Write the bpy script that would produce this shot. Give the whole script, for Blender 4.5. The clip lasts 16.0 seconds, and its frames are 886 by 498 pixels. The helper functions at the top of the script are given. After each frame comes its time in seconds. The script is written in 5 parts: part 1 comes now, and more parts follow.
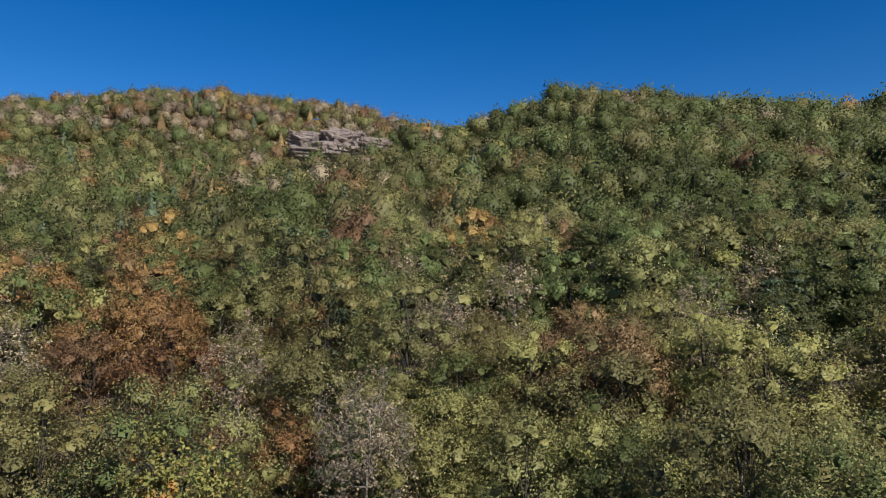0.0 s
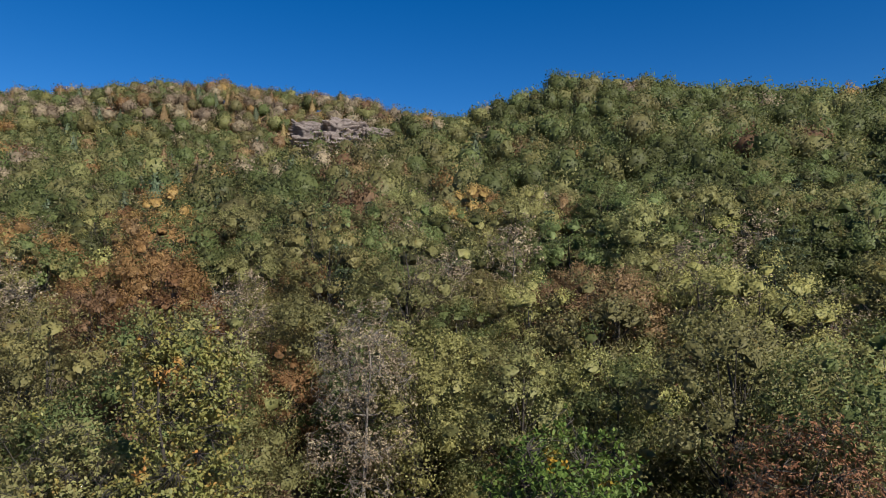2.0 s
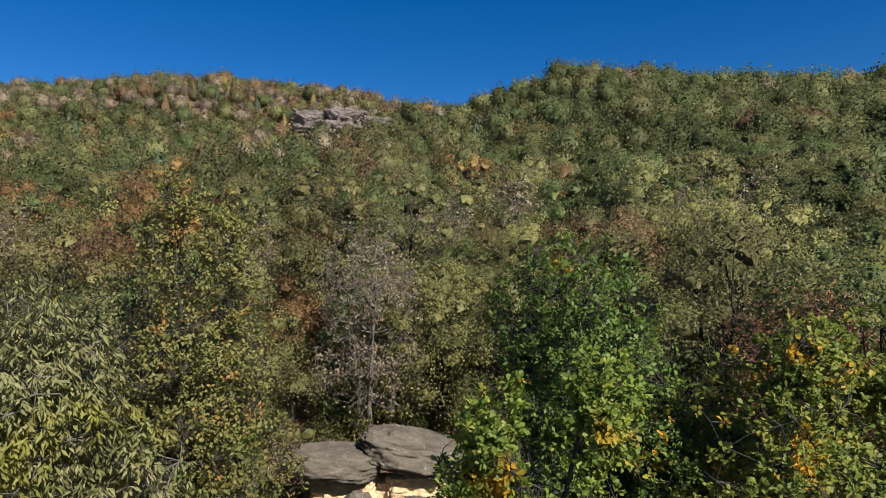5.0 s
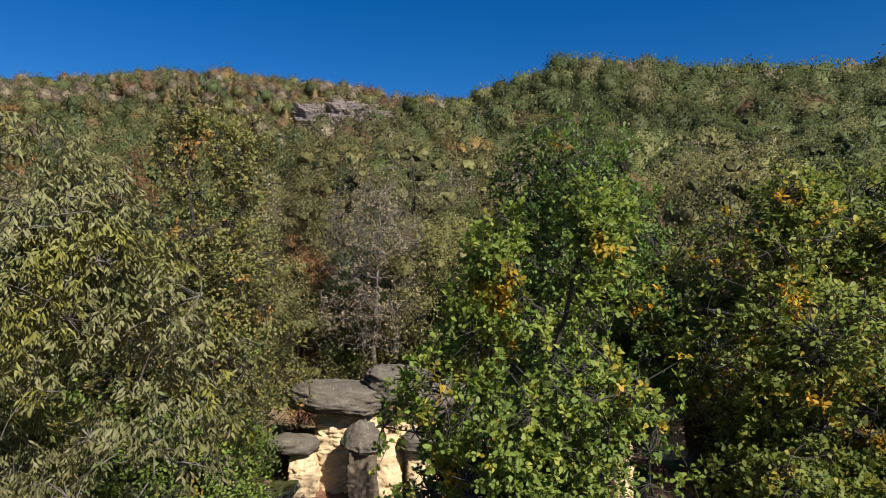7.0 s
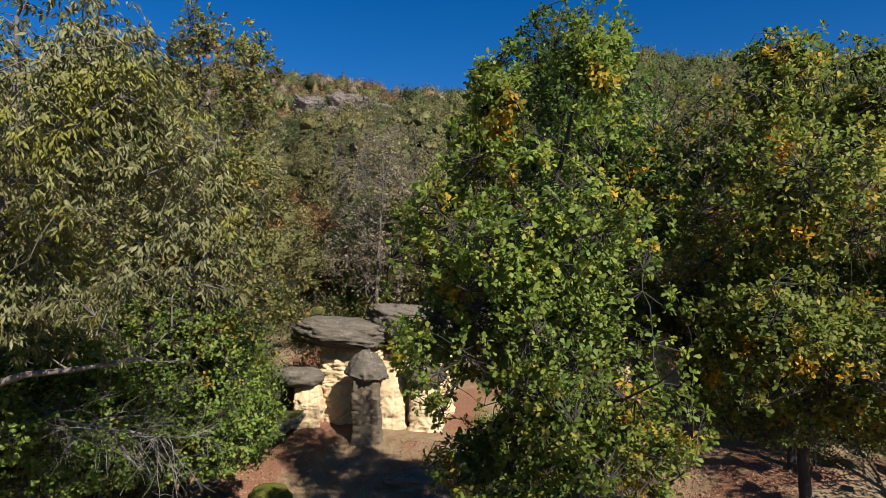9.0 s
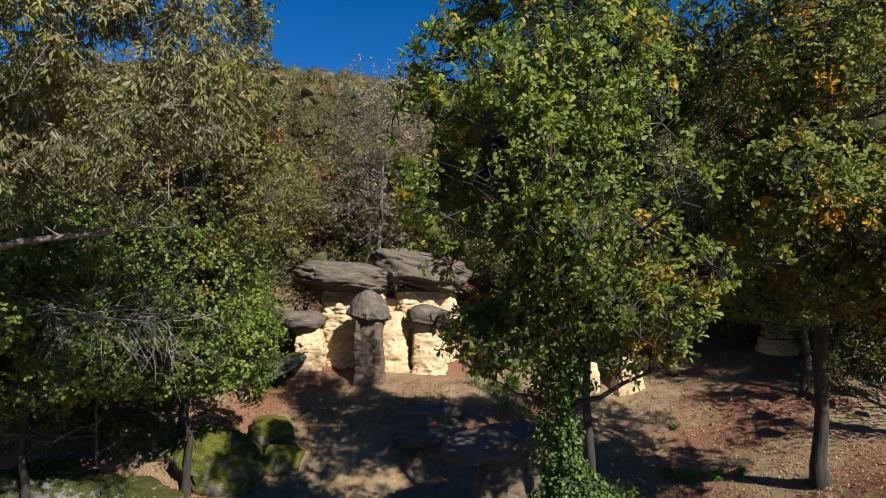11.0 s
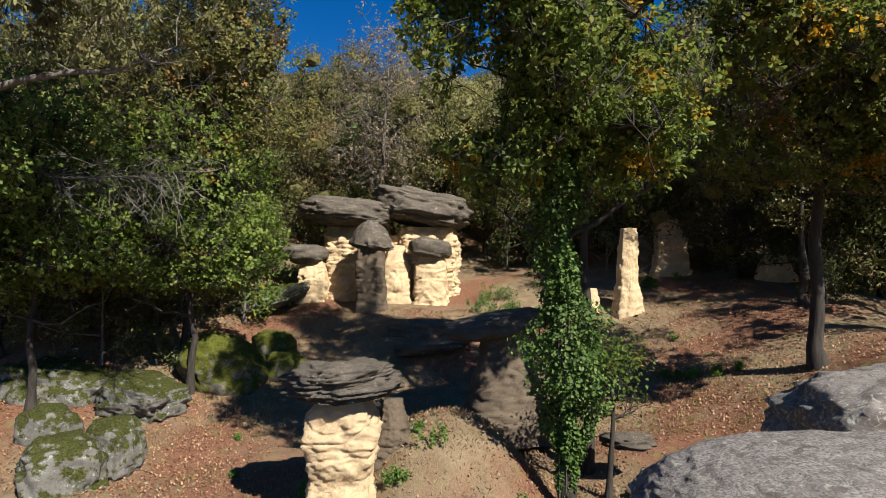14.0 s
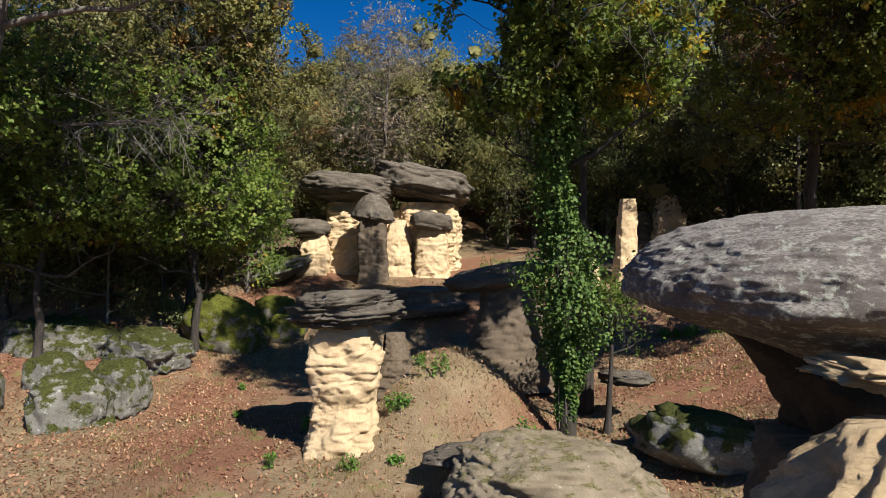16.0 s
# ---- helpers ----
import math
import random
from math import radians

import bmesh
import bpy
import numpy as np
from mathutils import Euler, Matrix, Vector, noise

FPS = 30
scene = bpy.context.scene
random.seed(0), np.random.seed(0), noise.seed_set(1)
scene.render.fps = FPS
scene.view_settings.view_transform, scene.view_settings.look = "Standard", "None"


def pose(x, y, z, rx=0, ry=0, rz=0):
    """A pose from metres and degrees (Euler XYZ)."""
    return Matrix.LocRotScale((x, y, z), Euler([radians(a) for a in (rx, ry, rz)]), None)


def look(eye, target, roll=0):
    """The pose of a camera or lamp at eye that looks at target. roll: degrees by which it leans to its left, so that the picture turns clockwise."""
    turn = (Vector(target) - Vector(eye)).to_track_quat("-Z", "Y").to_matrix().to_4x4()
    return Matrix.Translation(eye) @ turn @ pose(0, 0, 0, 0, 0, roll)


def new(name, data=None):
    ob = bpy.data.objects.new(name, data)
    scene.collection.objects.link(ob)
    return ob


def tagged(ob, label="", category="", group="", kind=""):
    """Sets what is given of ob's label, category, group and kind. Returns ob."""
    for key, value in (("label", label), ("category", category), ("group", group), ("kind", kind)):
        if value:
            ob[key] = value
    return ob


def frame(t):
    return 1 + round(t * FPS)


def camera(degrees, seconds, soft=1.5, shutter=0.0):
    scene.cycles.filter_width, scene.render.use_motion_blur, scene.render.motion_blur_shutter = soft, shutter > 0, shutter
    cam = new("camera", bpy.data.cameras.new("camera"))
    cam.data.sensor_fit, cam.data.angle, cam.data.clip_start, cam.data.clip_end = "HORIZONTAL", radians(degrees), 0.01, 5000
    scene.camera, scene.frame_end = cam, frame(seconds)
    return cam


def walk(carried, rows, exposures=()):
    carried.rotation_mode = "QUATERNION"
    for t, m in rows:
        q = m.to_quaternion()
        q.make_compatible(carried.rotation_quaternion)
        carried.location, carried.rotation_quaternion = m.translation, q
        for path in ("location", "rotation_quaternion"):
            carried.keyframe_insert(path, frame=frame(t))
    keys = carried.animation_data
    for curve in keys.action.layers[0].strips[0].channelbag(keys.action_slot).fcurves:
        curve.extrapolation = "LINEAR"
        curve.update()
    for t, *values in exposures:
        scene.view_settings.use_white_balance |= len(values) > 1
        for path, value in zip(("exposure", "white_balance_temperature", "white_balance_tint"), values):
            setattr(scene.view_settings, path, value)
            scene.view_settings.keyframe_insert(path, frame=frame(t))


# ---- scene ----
cam = camera(70, 16.0, soft=0.8)
# seconds, place, tilt from straight down, turn to the left
PATH = [
    (0, 0.000, 0.000, 26.000, 91.789, -0.363),
    (0.5, 0.109, -0.032, 24.982, 91.775, -0.295),
    (1, 0.163, -0.191, 24.059, 91.741, -0.214),
    (1.5, 0.189, -0.371, 23.276, 91.697, -0.171),
    (2, 0.185, -0.523, 22.458, 91.656, -0.154),
    (2.5, 0.166, -0.659, 21.717, 91.630, -0.158),
    (3, 0.130, -0.782, 20.936, 91.594, -0.168),
    (3.5, 0.092, -0.917, 20.234, 91.572, -0.174),
    (6, -0.108, -1.368, 16.708, 91.554, -0.066),
    (6.5, -0.118, -1.555, 15.959, 91.565, -0.035),
    (7, -0.142, -1.717, 15.152, 91.598, -0.022),
    (7.5, -0.165, -1.863, 14.396, 91.618, -0.002),
    (8, -0.203, -2.006, 13.596, 91.598, -0.019),
    (8.5, -0.225, -2.150, 12.861, 91.586, -0.046),
    (9, -0.235, -2.304, 12.083, 91.560, -0.028),
    (11.5, -0.364, -1.642, 8.661, 91.543, 0.121),
    (12, -0.358, -1.659, 8.023, 91.666, 0.155),
    (12.5, -0.341, -1.740, 7.396, 91.839, 0.195),
    (13, -0.324, -1.820, 6.743, 92.043, 0.253),
    (13.5, -0.310, -1.857, 6.162, 92.284, 0.294),
    (14, -0.299, -1.911, 5.620, 92.493, 0.324),
    (14.5, -0.299, -1.958, 5.206, 92.664, 0.344),
    (15, -0.304, -2.005, 4.794, 92.816, 0.362),
    (15.5, -0.311, -2.063, 4.415, 92.976, 0.376),
    (16, -0.313, -2.121, 4.000, 93.157, 0.394),
]

walk(cam, [(t, pose(x, y, z, tilt, 0, turn)) for t, x, y, z, tilt, turn in PATH])

# ---- world and sun ----
SUN_EL, SUN_AZ = radians(40), math.atan2(0.58, -0.815)  # azimuth from +y towards +x
world = bpy.data.worlds.new("sky")
scene.world = world
world.use_nodes = True
wn, wl = world.node_tree.nodes, world.node_tree.links
sky = wn.new("ShaderNodeTexSky")
sky.sky_type = "NISHITA"
sky.sun_disc = False
sky.sun_elevation, sky.sun_rotation = SUN_EL, SUN_AZ
sky.altitude = 1500
sky.air_density, sky.dust_density, sky.ozone_density = 1.0, 0.0, 4.0
wn["Background"].inputs["Strength"].default_value = 0.053
deep = wn.new("ShaderNodeHueSaturation")
deep.inputs["Saturation"].default_value = 1.37
deep.inputs["Hue"].default_value = 0.508
wl.new(sky.outputs[0], deep.inputs["Color"])
wl.new(deep.outputs[0], wn["Background"].inputs["Color"])
sun_data = bpy.data.lights.new("sun", "SUN")
sun_data.energy, sun_data.angle, sun_data.color = 5.0, radians(0.6), (1.0, 0.93, 0.82)
sun_dir = Vector((math.sin(SUN_AZ) * math.cos(SUN_EL), math.cos(SUN_AZ) * math.cos(SUN_EL), math.sin(SUN_EL)))
sun = new("sun", sun_data)
sun.matrix_world = look(sun_dir * 300, (0, 0, 0))
scene.view_settings.exposure = 1.0


# ---- noise and mesh helpers ----
def hash3(i, j, k, s):
    h = (i * 374761393 + j * 668265263 + k * 2147483647 + s * 974634777) & 0xFFFFFFFF
    h = ((h ^ (h >> 13)) * 1274126177) & 0xFFFFFFFF
    h = ((h ^ (h >> 16)) * 2246822519) & 0xFFFFFFFF
    return (h ^ (h >> 15)) / 4294967295.0


def vnoise(p, seed=0):
    """Smooth value noise, -1 to 1, at rows of places."""
    p = np.asarray(p, float)
    i = np.floor(p).astype(np.int64)
    f = p - i
    f = f * f * (3 - 2 * f)
    out = 0
    for a in (0, 1):
        for b in (0, 1):
            for c in (0, 1):
                w = (f[:, 0] if a else 1 - f[:, 0]) * (f[:, 1] if b else 1 - f[:, 1]) * (f[:, 2] if c else 1 - f[:, 2])
                out = out + w * hash3(i[:, 0] + a, i[:, 1] + b, i[:, 2] + c, seed)
    return out * 2 - 1


def fbm(p, octaves=4, seed=0, gain=0.5):
    p = np.asarray(p, float)
    out, amp = 0, 1.0
    for o in range(octaves):
        out = out + amp * vnoise(p + 17.3 * o, seed + o)
        p, amp = p * 2.03, amp * gain
    return out


def mesh_of(name, verts, faces, mats, smooth=True, index=None, normals=None, tone=None):
    """A mesh from arrays: verts (n, 3), faces (m, 3 or 4)."""
    me = bpy.data.meshes.new(name)
    verts, faces = np.asarray(verts, np.float32), np.asarray(faces, np.int32)
    k = faces.shape[1]
    me.vertices.add(len(verts))
    me.vertices.foreach_set("co", verts.ravel())
    me.loops.add(faces.size)
    me.loops.foreach_set("vertex_index", faces.ravel())
    me.polygons.add(len(faces))
    me.polygons.foreach_set("loop_start", np.arange(0, faces.size, k, dtype=np.int32))
    for m in mats if isinstance(mats, (list, tuple)) else [mats]:
        me.materials.append(m)
    if index is not None:
        me.polygons.foreach_set("material_index", np.asarray(index, np.int32))
    me.polygons.foreach_set("use_smooth", np.full(len(faces), smooth))
    me.update(calc_edges=True)
    me.validate()
    if normals is not None:
        me.normals_split_custom_set_from_vertices(np.asarray(normals, np.float32).tolist())
    if tone is not None:
        me.attributes.new("tone", "FLOAT", "POINT").data.foreach_set("value", np.asarray(tone, np.float32))
    return me


def empty(name, x, y, z, rz=0, scale=1.0):
    ob = new(name)
    ob.location, ob.rotation_euler, ob.scale = (x, y, z), (0, 0, rz), (scale,) * 3
    ob.empty_display_size = 0.2
    return ob


def child(name, me, parent, label=""):
    ob = new(name, me)
    ob.parent = parent
    return tagged(ob, label)


# ---- materials ----
def material(name):
    m = bpy.data.materials.new(name)
    m.use_nodes = True
    return m, m.node_tree.nodes, m.node_tree.links, m.node_tree.nodes["Principled BSDF"]


def ramp(n, stops):
    r = n.new("ShaderNodeValToRGB")
    el = r.color_ramp.elements
    while len(el) < len(stops):
        el.new(0.5)
    for e, (at, col) in zip(el, stops):
        e.position, e.color = at, (*col, 1)
    return r


def tex_noise(n, l, scale, detail=5.0, rough=0.55, stretch=None, coord="Object"):
    tc = n.new("ShaderNodeTexCoord")
    t = n.new("ShaderNodeTexNoise")
    t.inputs["Scale"].default_value, t.inputs["Detail"].default_value, t.inputs["Roughness"].default_value = scale, detail, rough
    if stretch:
        mp = n.new("ShaderNodeMapping")
        mp.inputs["Scale"].default_value = stretch
        l.new(tc.outputs[coord], mp.inputs[0])
        l.new(mp.outputs[0], t.inputs["Vector"])
    else:
        l.new(tc.outputs[coord], t.inputs["Vector"])
    return t


def mixed(n, l, fac, a, b, mode="MIX"):
    m = n.new("ShaderNodeMix")
    m.data_type, m.blend_type = "RGBA", mode
    for sock, v in ((m.inputs["Factor"], fac), (m.inputs["A"], a), (m.inputs["B"], b)):
        if isinstance(v, bpy.types.NodeSocket):
            l.new(v, sock)
        elif isinstance(v, (tuple, list)):
            sock.default_value = (*v, 1)
        else:
            sock.default_value = v
    return m.outputs["Result"]


def bumped(n, l, b, height, strength, distance):
    bp = n.new("ShaderNodeBump")
    bp.inputs["Strength"].default_value, bp.inputs["Distance"].default_value = strength, distance
    l.new(height, bp.inputs["Height"])
    l.new(bp.outputs[0], b.inputs["Normal"])


def leaf_mat(name, cols, accent=None, accent_at=0.66, patch=0.5, through_light=0.35, vary=0.35, patchy=0.25, mottle=0.0, sprays=0.0):
    """Leaves: a range of colours from leaf to leaf, with sprays of a second colour, and light that shines through."""
    m, n, l, b = material(name)
    geo = n.new("ShaderNodeNewGeometry")
    r = ramp(n, [(i / max(1, len(cols) - 1), c) for i, c in enumerate(cols)])
    att = n.new("ShaderNodeAttribute")
    att.attribute_name = "tone"
    pick = n.new("ShaderNodeMix")
    pick.inputs["Factor"].default_value = sprays
    l.new(geo.outputs["Random Per Island"], pick.inputs["A"])
    l.new(att.outputs["Fac"], pick.inputs["B"])
    l.new(pick.outputs["Result"], r.inputs[0])
    col = r.outputs[0]
    info = n.new("ShaderNodeObjectInfo")
    if accent:
        t = tex_noise(n, l, patch, 2.0)
        tr = n.new("ShaderNodeMapRange")
        tr.inputs["From Min"].default_value, tr.inputs["From Max"].default_value = accent_at - 0.04, accent_at + 0.05
        l.new(t.outputs[0], tr.inputs[0])
        col = mixed(n, l, tr.outputs[0], col, accent)
    hsv = n.new("ShaderNodeHueSaturation")
    own = n.new("ShaderNodeMath")
    own.operation = "ADD"
    l.new(info.outputs["Random"], own.inputs[0])
    l.new(att.outputs["Fac"], own.inputs[1])
    wrap = n.new("ShaderNodeMath")
    wrap.operation = "FRACT"
    l.new(own.outputs[0], wrap.inputs[0])
    own = wrap
    for sock, lo, hi in (("Hue", 0.5 - 0.05 * vary, 0.5 + 0.05 * vary), ("Value", 1 - vary, 1 + vary)):
        mr = n.new("ShaderNodeMapRange")
        mr.inputs["To Min"].default_value, mr.inputs["To Max"].default_value = lo, hi
        l.new(own.outputs[0], mr.inputs[0])
        l.new(mr.outputs[0], hsv.inputs[sock])
    broad = tex_noise(n, l, 0.16, 2.0)
    br = n.new("ShaderNodeMapRange")
    br.inputs["From Min"].default_value, br.inputs["From Max"].default_value = 0.35, 0.65
    br.inputs["To Min"].default_value, br.inputs["To Max"].default_value = 1 - patchy, 1 + 0.9 * patchy
    l.new(broad.outputs[0], br.inputs[0])
    col = mixed(n, l, 1.0, col, br.outputs[0], "MULTIPLY")
    if mottle:
        tuft = tex_noise(n, l, mottle, 4.0, 0.7)
        tr2 = n.new("ShaderNodeMapRange")
        tr2.inputs["From Min"].default_value, tr2.inputs["From Max"].default_value = 0.3, 0.7
        tr2.inputs["To Min"].default_value, tr2.inputs["To Max"].default_value = 0.6, 1.35
        l.new(tuft.outputs[0], tr2.inputs[0])
        col = mixed(n, l, 1.0, col, tr2.outputs[0], "MULTIPLY")
    l.new(col, hsv.inputs["Color"])
    l.new(hsv.outputs[0], b.inputs["Base Color"])
    b.inputs["Roughness"].default_value = 0.58
    b.inputs["Specular IOR Level"].default_value = 0.28
    tl = n.new("ShaderNodeBsdfTranslucent")
    l.new(hsv.outputs[0], tl.inputs["Color"])
    mx = n.new("ShaderNodeMixShader")
    mx.inputs[0].default_value = through_light
    l.new(b.outputs[0], mx.inputs[1])
    l.new(tl.outputs[0], mx.inputs[2])
    l.new(mx.outputs[0], n["Material Output"].inputs["Surface"])
    return m


def rock_mat(name, dark, mid, light, lichen=None, lichen_at=0.6, moss=None, moss_at=0.55, scale=1.0, stretch=(1, 1, 1), bump=0.6, deep=0.08):
    """Weathered rock: mottled, with lichen blotches and moss, or a paler tone, where its faces look up."""
    m, n, l, b = material(name)
    big = tex_noise(n, l, 1.1 * scale, 6.0, 0.6, stretch)
    fine = tex_noise(n, l, 14 * scale, 6.0, 0.7, stretch)
    r = ramp(n, [(0.3, dark), (0.5, mid), (0.72, light)])
    l.new(mixed(n, l, 0.5, big.outputs["Color"], fine.outputs["Color"]), r.inputs[0])
    col = r.outputs[0]
    if lichen:
        sp = tex_noise(n, l, 3.7 * scale, 8.0, 0.75)
        lr = n.new("ShaderNodeMapRange")
        lr.inputs["From Min"].default_value, lr.inputs["From Max"].default_value = lichen_at - 0.03, lichen_at + 0.05
        l.new(sp.outputs[0], lr.inputs[0])
        col = mixed(n, l, lr.outputs[0], col, lichen)
    if moss:
        geo = n.new("ShaderNodeNewGeometry")
        sx = n.new("ShaderNodeSeparateXYZ")
        l.new(geo.outputs["Normal"], sx.inputs[0])
        mn = tex_noise(n, l, 2.2 * scale, 6.0, 0.65)
        ad = n.new("ShaderNodeMath")
        ad.operation = "MULTIPLY_ADD"
        ad.inputs[1].default_value = 0.2
        l.new(sx.outputs[2], ad.inputs[0])
        l.new(mn.outputs[0], ad.inputs[2])
        mr = n.new("ShaderNodeMapRange")
        mr.inputs["From Min"].default_value, mr.inputs["From Max"].default_value = moss_at, moss_at + 0.1
        l.new(ad.outputs[0], mr.inputs[0])
        mc = ramp(n, [(0.38, tuple(0.32 * v for v in moss)), (0.6, moss)])
        l.new(fine.outputs[0], mc.inputs[0])
        col = mixed(n, l, mr.outputs[0], col, mc.outputs[0])
    l.new(col, b.inputs["Base Color"])
    b.inputs["Roughness"].default_value = 0.92
    b.inputs["Specular IOR Level"].default_value = 0.2
    grit = tex_noise(n, l, 45 * scale, 5.0, 0.75, stretch)
    bumped(n, l, b, mixed(n, l, 0.35, mixed(n, l, 0.6, big.outputs["Color"], fine.outputs["Color"]), grit.outputs["Color"]), bump, deep)
    return m


def bark_mat(name, dark, light):
    m, n, l, b = material(name)
    t = tex_noise(n, l, 9.0, 6.0, 0.7, (1, 1, 0.18))
    r = ramp(n, [(0.35, dark), (0.68, light)])
    l.new(t.outputs[0], r.inputs[0])
    l.new(r.outputs[0], b.inputs["Base Color"])
    b.inputs["Roughness"].default_value = 0.9
    bumped(n, l, b, t.outputs[0], 0.7, 0.03)
    return m


BARK = bark_mat("bark_brown", (0.01, 0.008, 0.007), (0.045, 0.037, 0.03))
BARK_GREY = bark_mat("bark_grey", (0.06, 0.055, 0.05), (0.24, 0.22, 0.19))
TWIG = bark_mat("bark_twig", (0.05, 0.044, 0.038), (0.17, 0.15, 0.13))

# leaf colours; their raised blue stands in for haze over the slope
PALETTE = {
    "green": ((0.108, 0.128, 0.046), (0.2, 0.17, 0.04)),
    "olive": ((0.19, 0.184, 0.075), (0.27, 0.19, 0.06)),
    "yellow": ((0.205, 0.188, 0.074), (0.26, 0.17, 0.05)),
    "orange": ((0.27, 0.165, 0.068), (0.2, 0.15, 0.045)),
    "rust": ((0.21, 0.135, 0.072), (0.17, 0.13, 0.045)),
    "tan": ((0.28, 0.225, 0.155), (0.18, 0.16, 0.06)),
    "needles": ((0.06, 0.08, 0.042), None),
    "larch": ((0.25, 0.175, 0.085), None),
}


def palette(level):
    """Leaves of the eight kinds: 0 near, with leaves of many tints; 1 middle; 2 far, where each crown has one tint."""
    wide = (0.2, 0.18, 0.08)[level]
    out = []
    for name, (c, accent) in PALETTE.items():
        cols = [tuple(v * k * (1.1, 1.12, 0.88)[level] for v in c) for k in (1 - wide, 1, 1 + wide)]
        out.append(leaf_mat(f"leaves_{name}", cols, accent if level < 2 else None, (0.68, 0.72, 1)[level], vary=(0.3, 0.42, 0.3)[level], patchy=(0.2, 0.15, 0.1)[level], mottle=(0.0, 2.6, 1.3)[level],
                            through_light=0.15 if name == "needles" else 0.5))
    return out


NEAR_KINDS, MID_KINDS, FAR_KINDS = palette(0), palette(1), palette(2)
GREEN, OLIVE, YELLOW = NEAR_KINDS[:3]
OAK_NEAR = leaf_mat("oak_leaves", [(0.075, 0.12, 0.024), (0.135, 0.198, 0.036), (0.215, 0.265, 0.05), (0.36, 0.32, 0.055)], (0.5, 0.31, 0.028), 0.64, 0.75, 0.5, 0.06, sprays=0.65)
OAK_REAR = leaf_mat("oak_leaves_green", [(0.055, 0.095, 0.02), (0.092, 0.148, 0.03), (0.15, 0.2, 0.042)], (0.45, 0.25, 0.03), 0.7, 0.9, 0.42, 0.06, sprays=0.65)
OAK_DARK = leaf_mat("oak_leaves_dark", [(0.065, 0.098, 0.02), (0.115, 0.155, 0.03), (0.19, 0.21, 0.042), (0.34, 0.265, 0.045)], (0.52, 0.28, 0.02), 0.63, 0.75, 0.48, 0.06, sprays=0.65)
OAK_OCHRE = leaf_mat("oak_leaves_ochre", [(0.1, 0.115, 0.035), (0.155, 0.16, 0.05), (0.21, 0.195, 0.058), (0.28, 0.185, 0.058)], (0.36, 0.18, 0.05), 0.66, 0.7, 0.42, 0.06, sprays=0.65)
HORNBEAM = leaf_mat("hornbeam_leaves", [(0.075, 0.125, 0.022), (0.13, 0.2, 0.036), (0.2, 0.265, 0.055), (0.29, 0.265, 0.065)], (0.38, 0.22, 0.035), 0.66, 0.7, 0.48, 0.08, sprays=0.55)
CHESTNUT = leaf_mat("chestnut_leaves", [(0.075, 0.085, 0.026), (0.135, 0.142, 0.054), (0.2, 0.192, 0.09), (0.26, 0.228, 0.13)], (0.19, 0.185, 0.04), 0.56, 0.45, 0.38, 0.08, sprays=0.5)
RUSSET = leaf_mat("russet_leaves", [(0.15, 0.075, 0.04), (0.24, 0.115, 0.06), (0.32, 0.165, 0.09)], (0.2, 0.17, 0.05), 0.68, 0.4, 0.35, 0.08, sprays=0.5)
IVY = leaf_mat("ivy_leaves", [(0.03, 0.066, 0.013), (0.068, 0.13, 0.024), (0.125, 0.19, 0.042)], None, through_light=0.2, vary=0.05)
WEED = leaf_mat("weed_leaves", [(0.05, 0.12, 0.018), (0.1, 0.2, 0.032), (0.16, 0.26, 0.055)], None, vary=0.1)
DRY_GRASS = leaf_mat("grass_dry", [(0.15, 0.13, 0.045), (0.26, 0.2, 0.1), (0.36, 0.28, 0.16)], (0.12, 0.16, 0.035), 0.56, 0.3, 0.3, 0.05)
FALLEN = leaf_mat("leaves_fallen", [(0.16, 0.07, 0.04), (0.27, 0.125, 0.07), (0.36, 0.2, 0.12), (0.32, 0.24, 0.15)], None, through_light=0.1, vary=0.05)

SAND = rock_mat("rock_sand", (0.27, 0.185, 0.1), (0.53, 0.402, 0.248), (0.64, 0.51, 0.335), None, scale=2.0, stretch=(1, 1, 1.2), bump=0.9, deep=0.09)
# sandstone with shade put into its colour, for columns out of the sun
SAND_SHADED = rock_mat("rock_sand_shaded", (0.045, 0.036, 0.027), (0.105, 0.082, 0.06), (0.19, 0.148, 0.105), None, stretch=(1, 1, 2.0))
SLATE = rock_mat("rock_slate", (0.026, 0.022, 0.018), (0.1, 0.086, 0.07), (0.25, 0.22, 0.18), (0.27, 0.25, 0.21), 0.61, scale=1.4, stretch=(1, 1, 3.5), bump=1.0)
# lichen blotches; the moss slot paints sunlit tops pale, leaving the underside dark
LICHEN_LIT_TOP = rock_mat("rock_lichen_lit_top", (0.04, 0.034, 0.032), (0.13, 0.112, 0.105), (0.25, 0.225, 0.208), (0.36, 0.375, 0.32), 0.55, (0.3, 0.275, 0.255), 0.6, scale=3.2, stretch=(1, 1, 2.2), bump=0.8, deep=0.05)
# brown conglomerate, darkened to carry the shade below the wide capstone
CONGLOMERATE_SHADED = rock_mat("rock_brown_shaded", (0.02, 0.015, 0.011), (0.06, 0.044, 0.031), (0.12, 0.092, 0.064), None, scale=1.6, stretch=(1, 1, 2.0), bump=1.0)
MOSSY = rock_mat("rock_mossy", (0.05, 0.048, 0.042), (0.135, 0.13, 0.118), (0.25, 0.246, 0.23), (0.36, 0.385, 0.365), 0.6, (0.055, 0.062, 0.014), 0.49, 1.5)
MOSS = rock_mat("rock_moss_thick", (0.05, 0.05, 0.04), (0.14, 0.13, 0.11), (0.24, 0.23, 0.2), None, 0.6, (0.095, 0.105, 0.015), 0.39, 1.5)
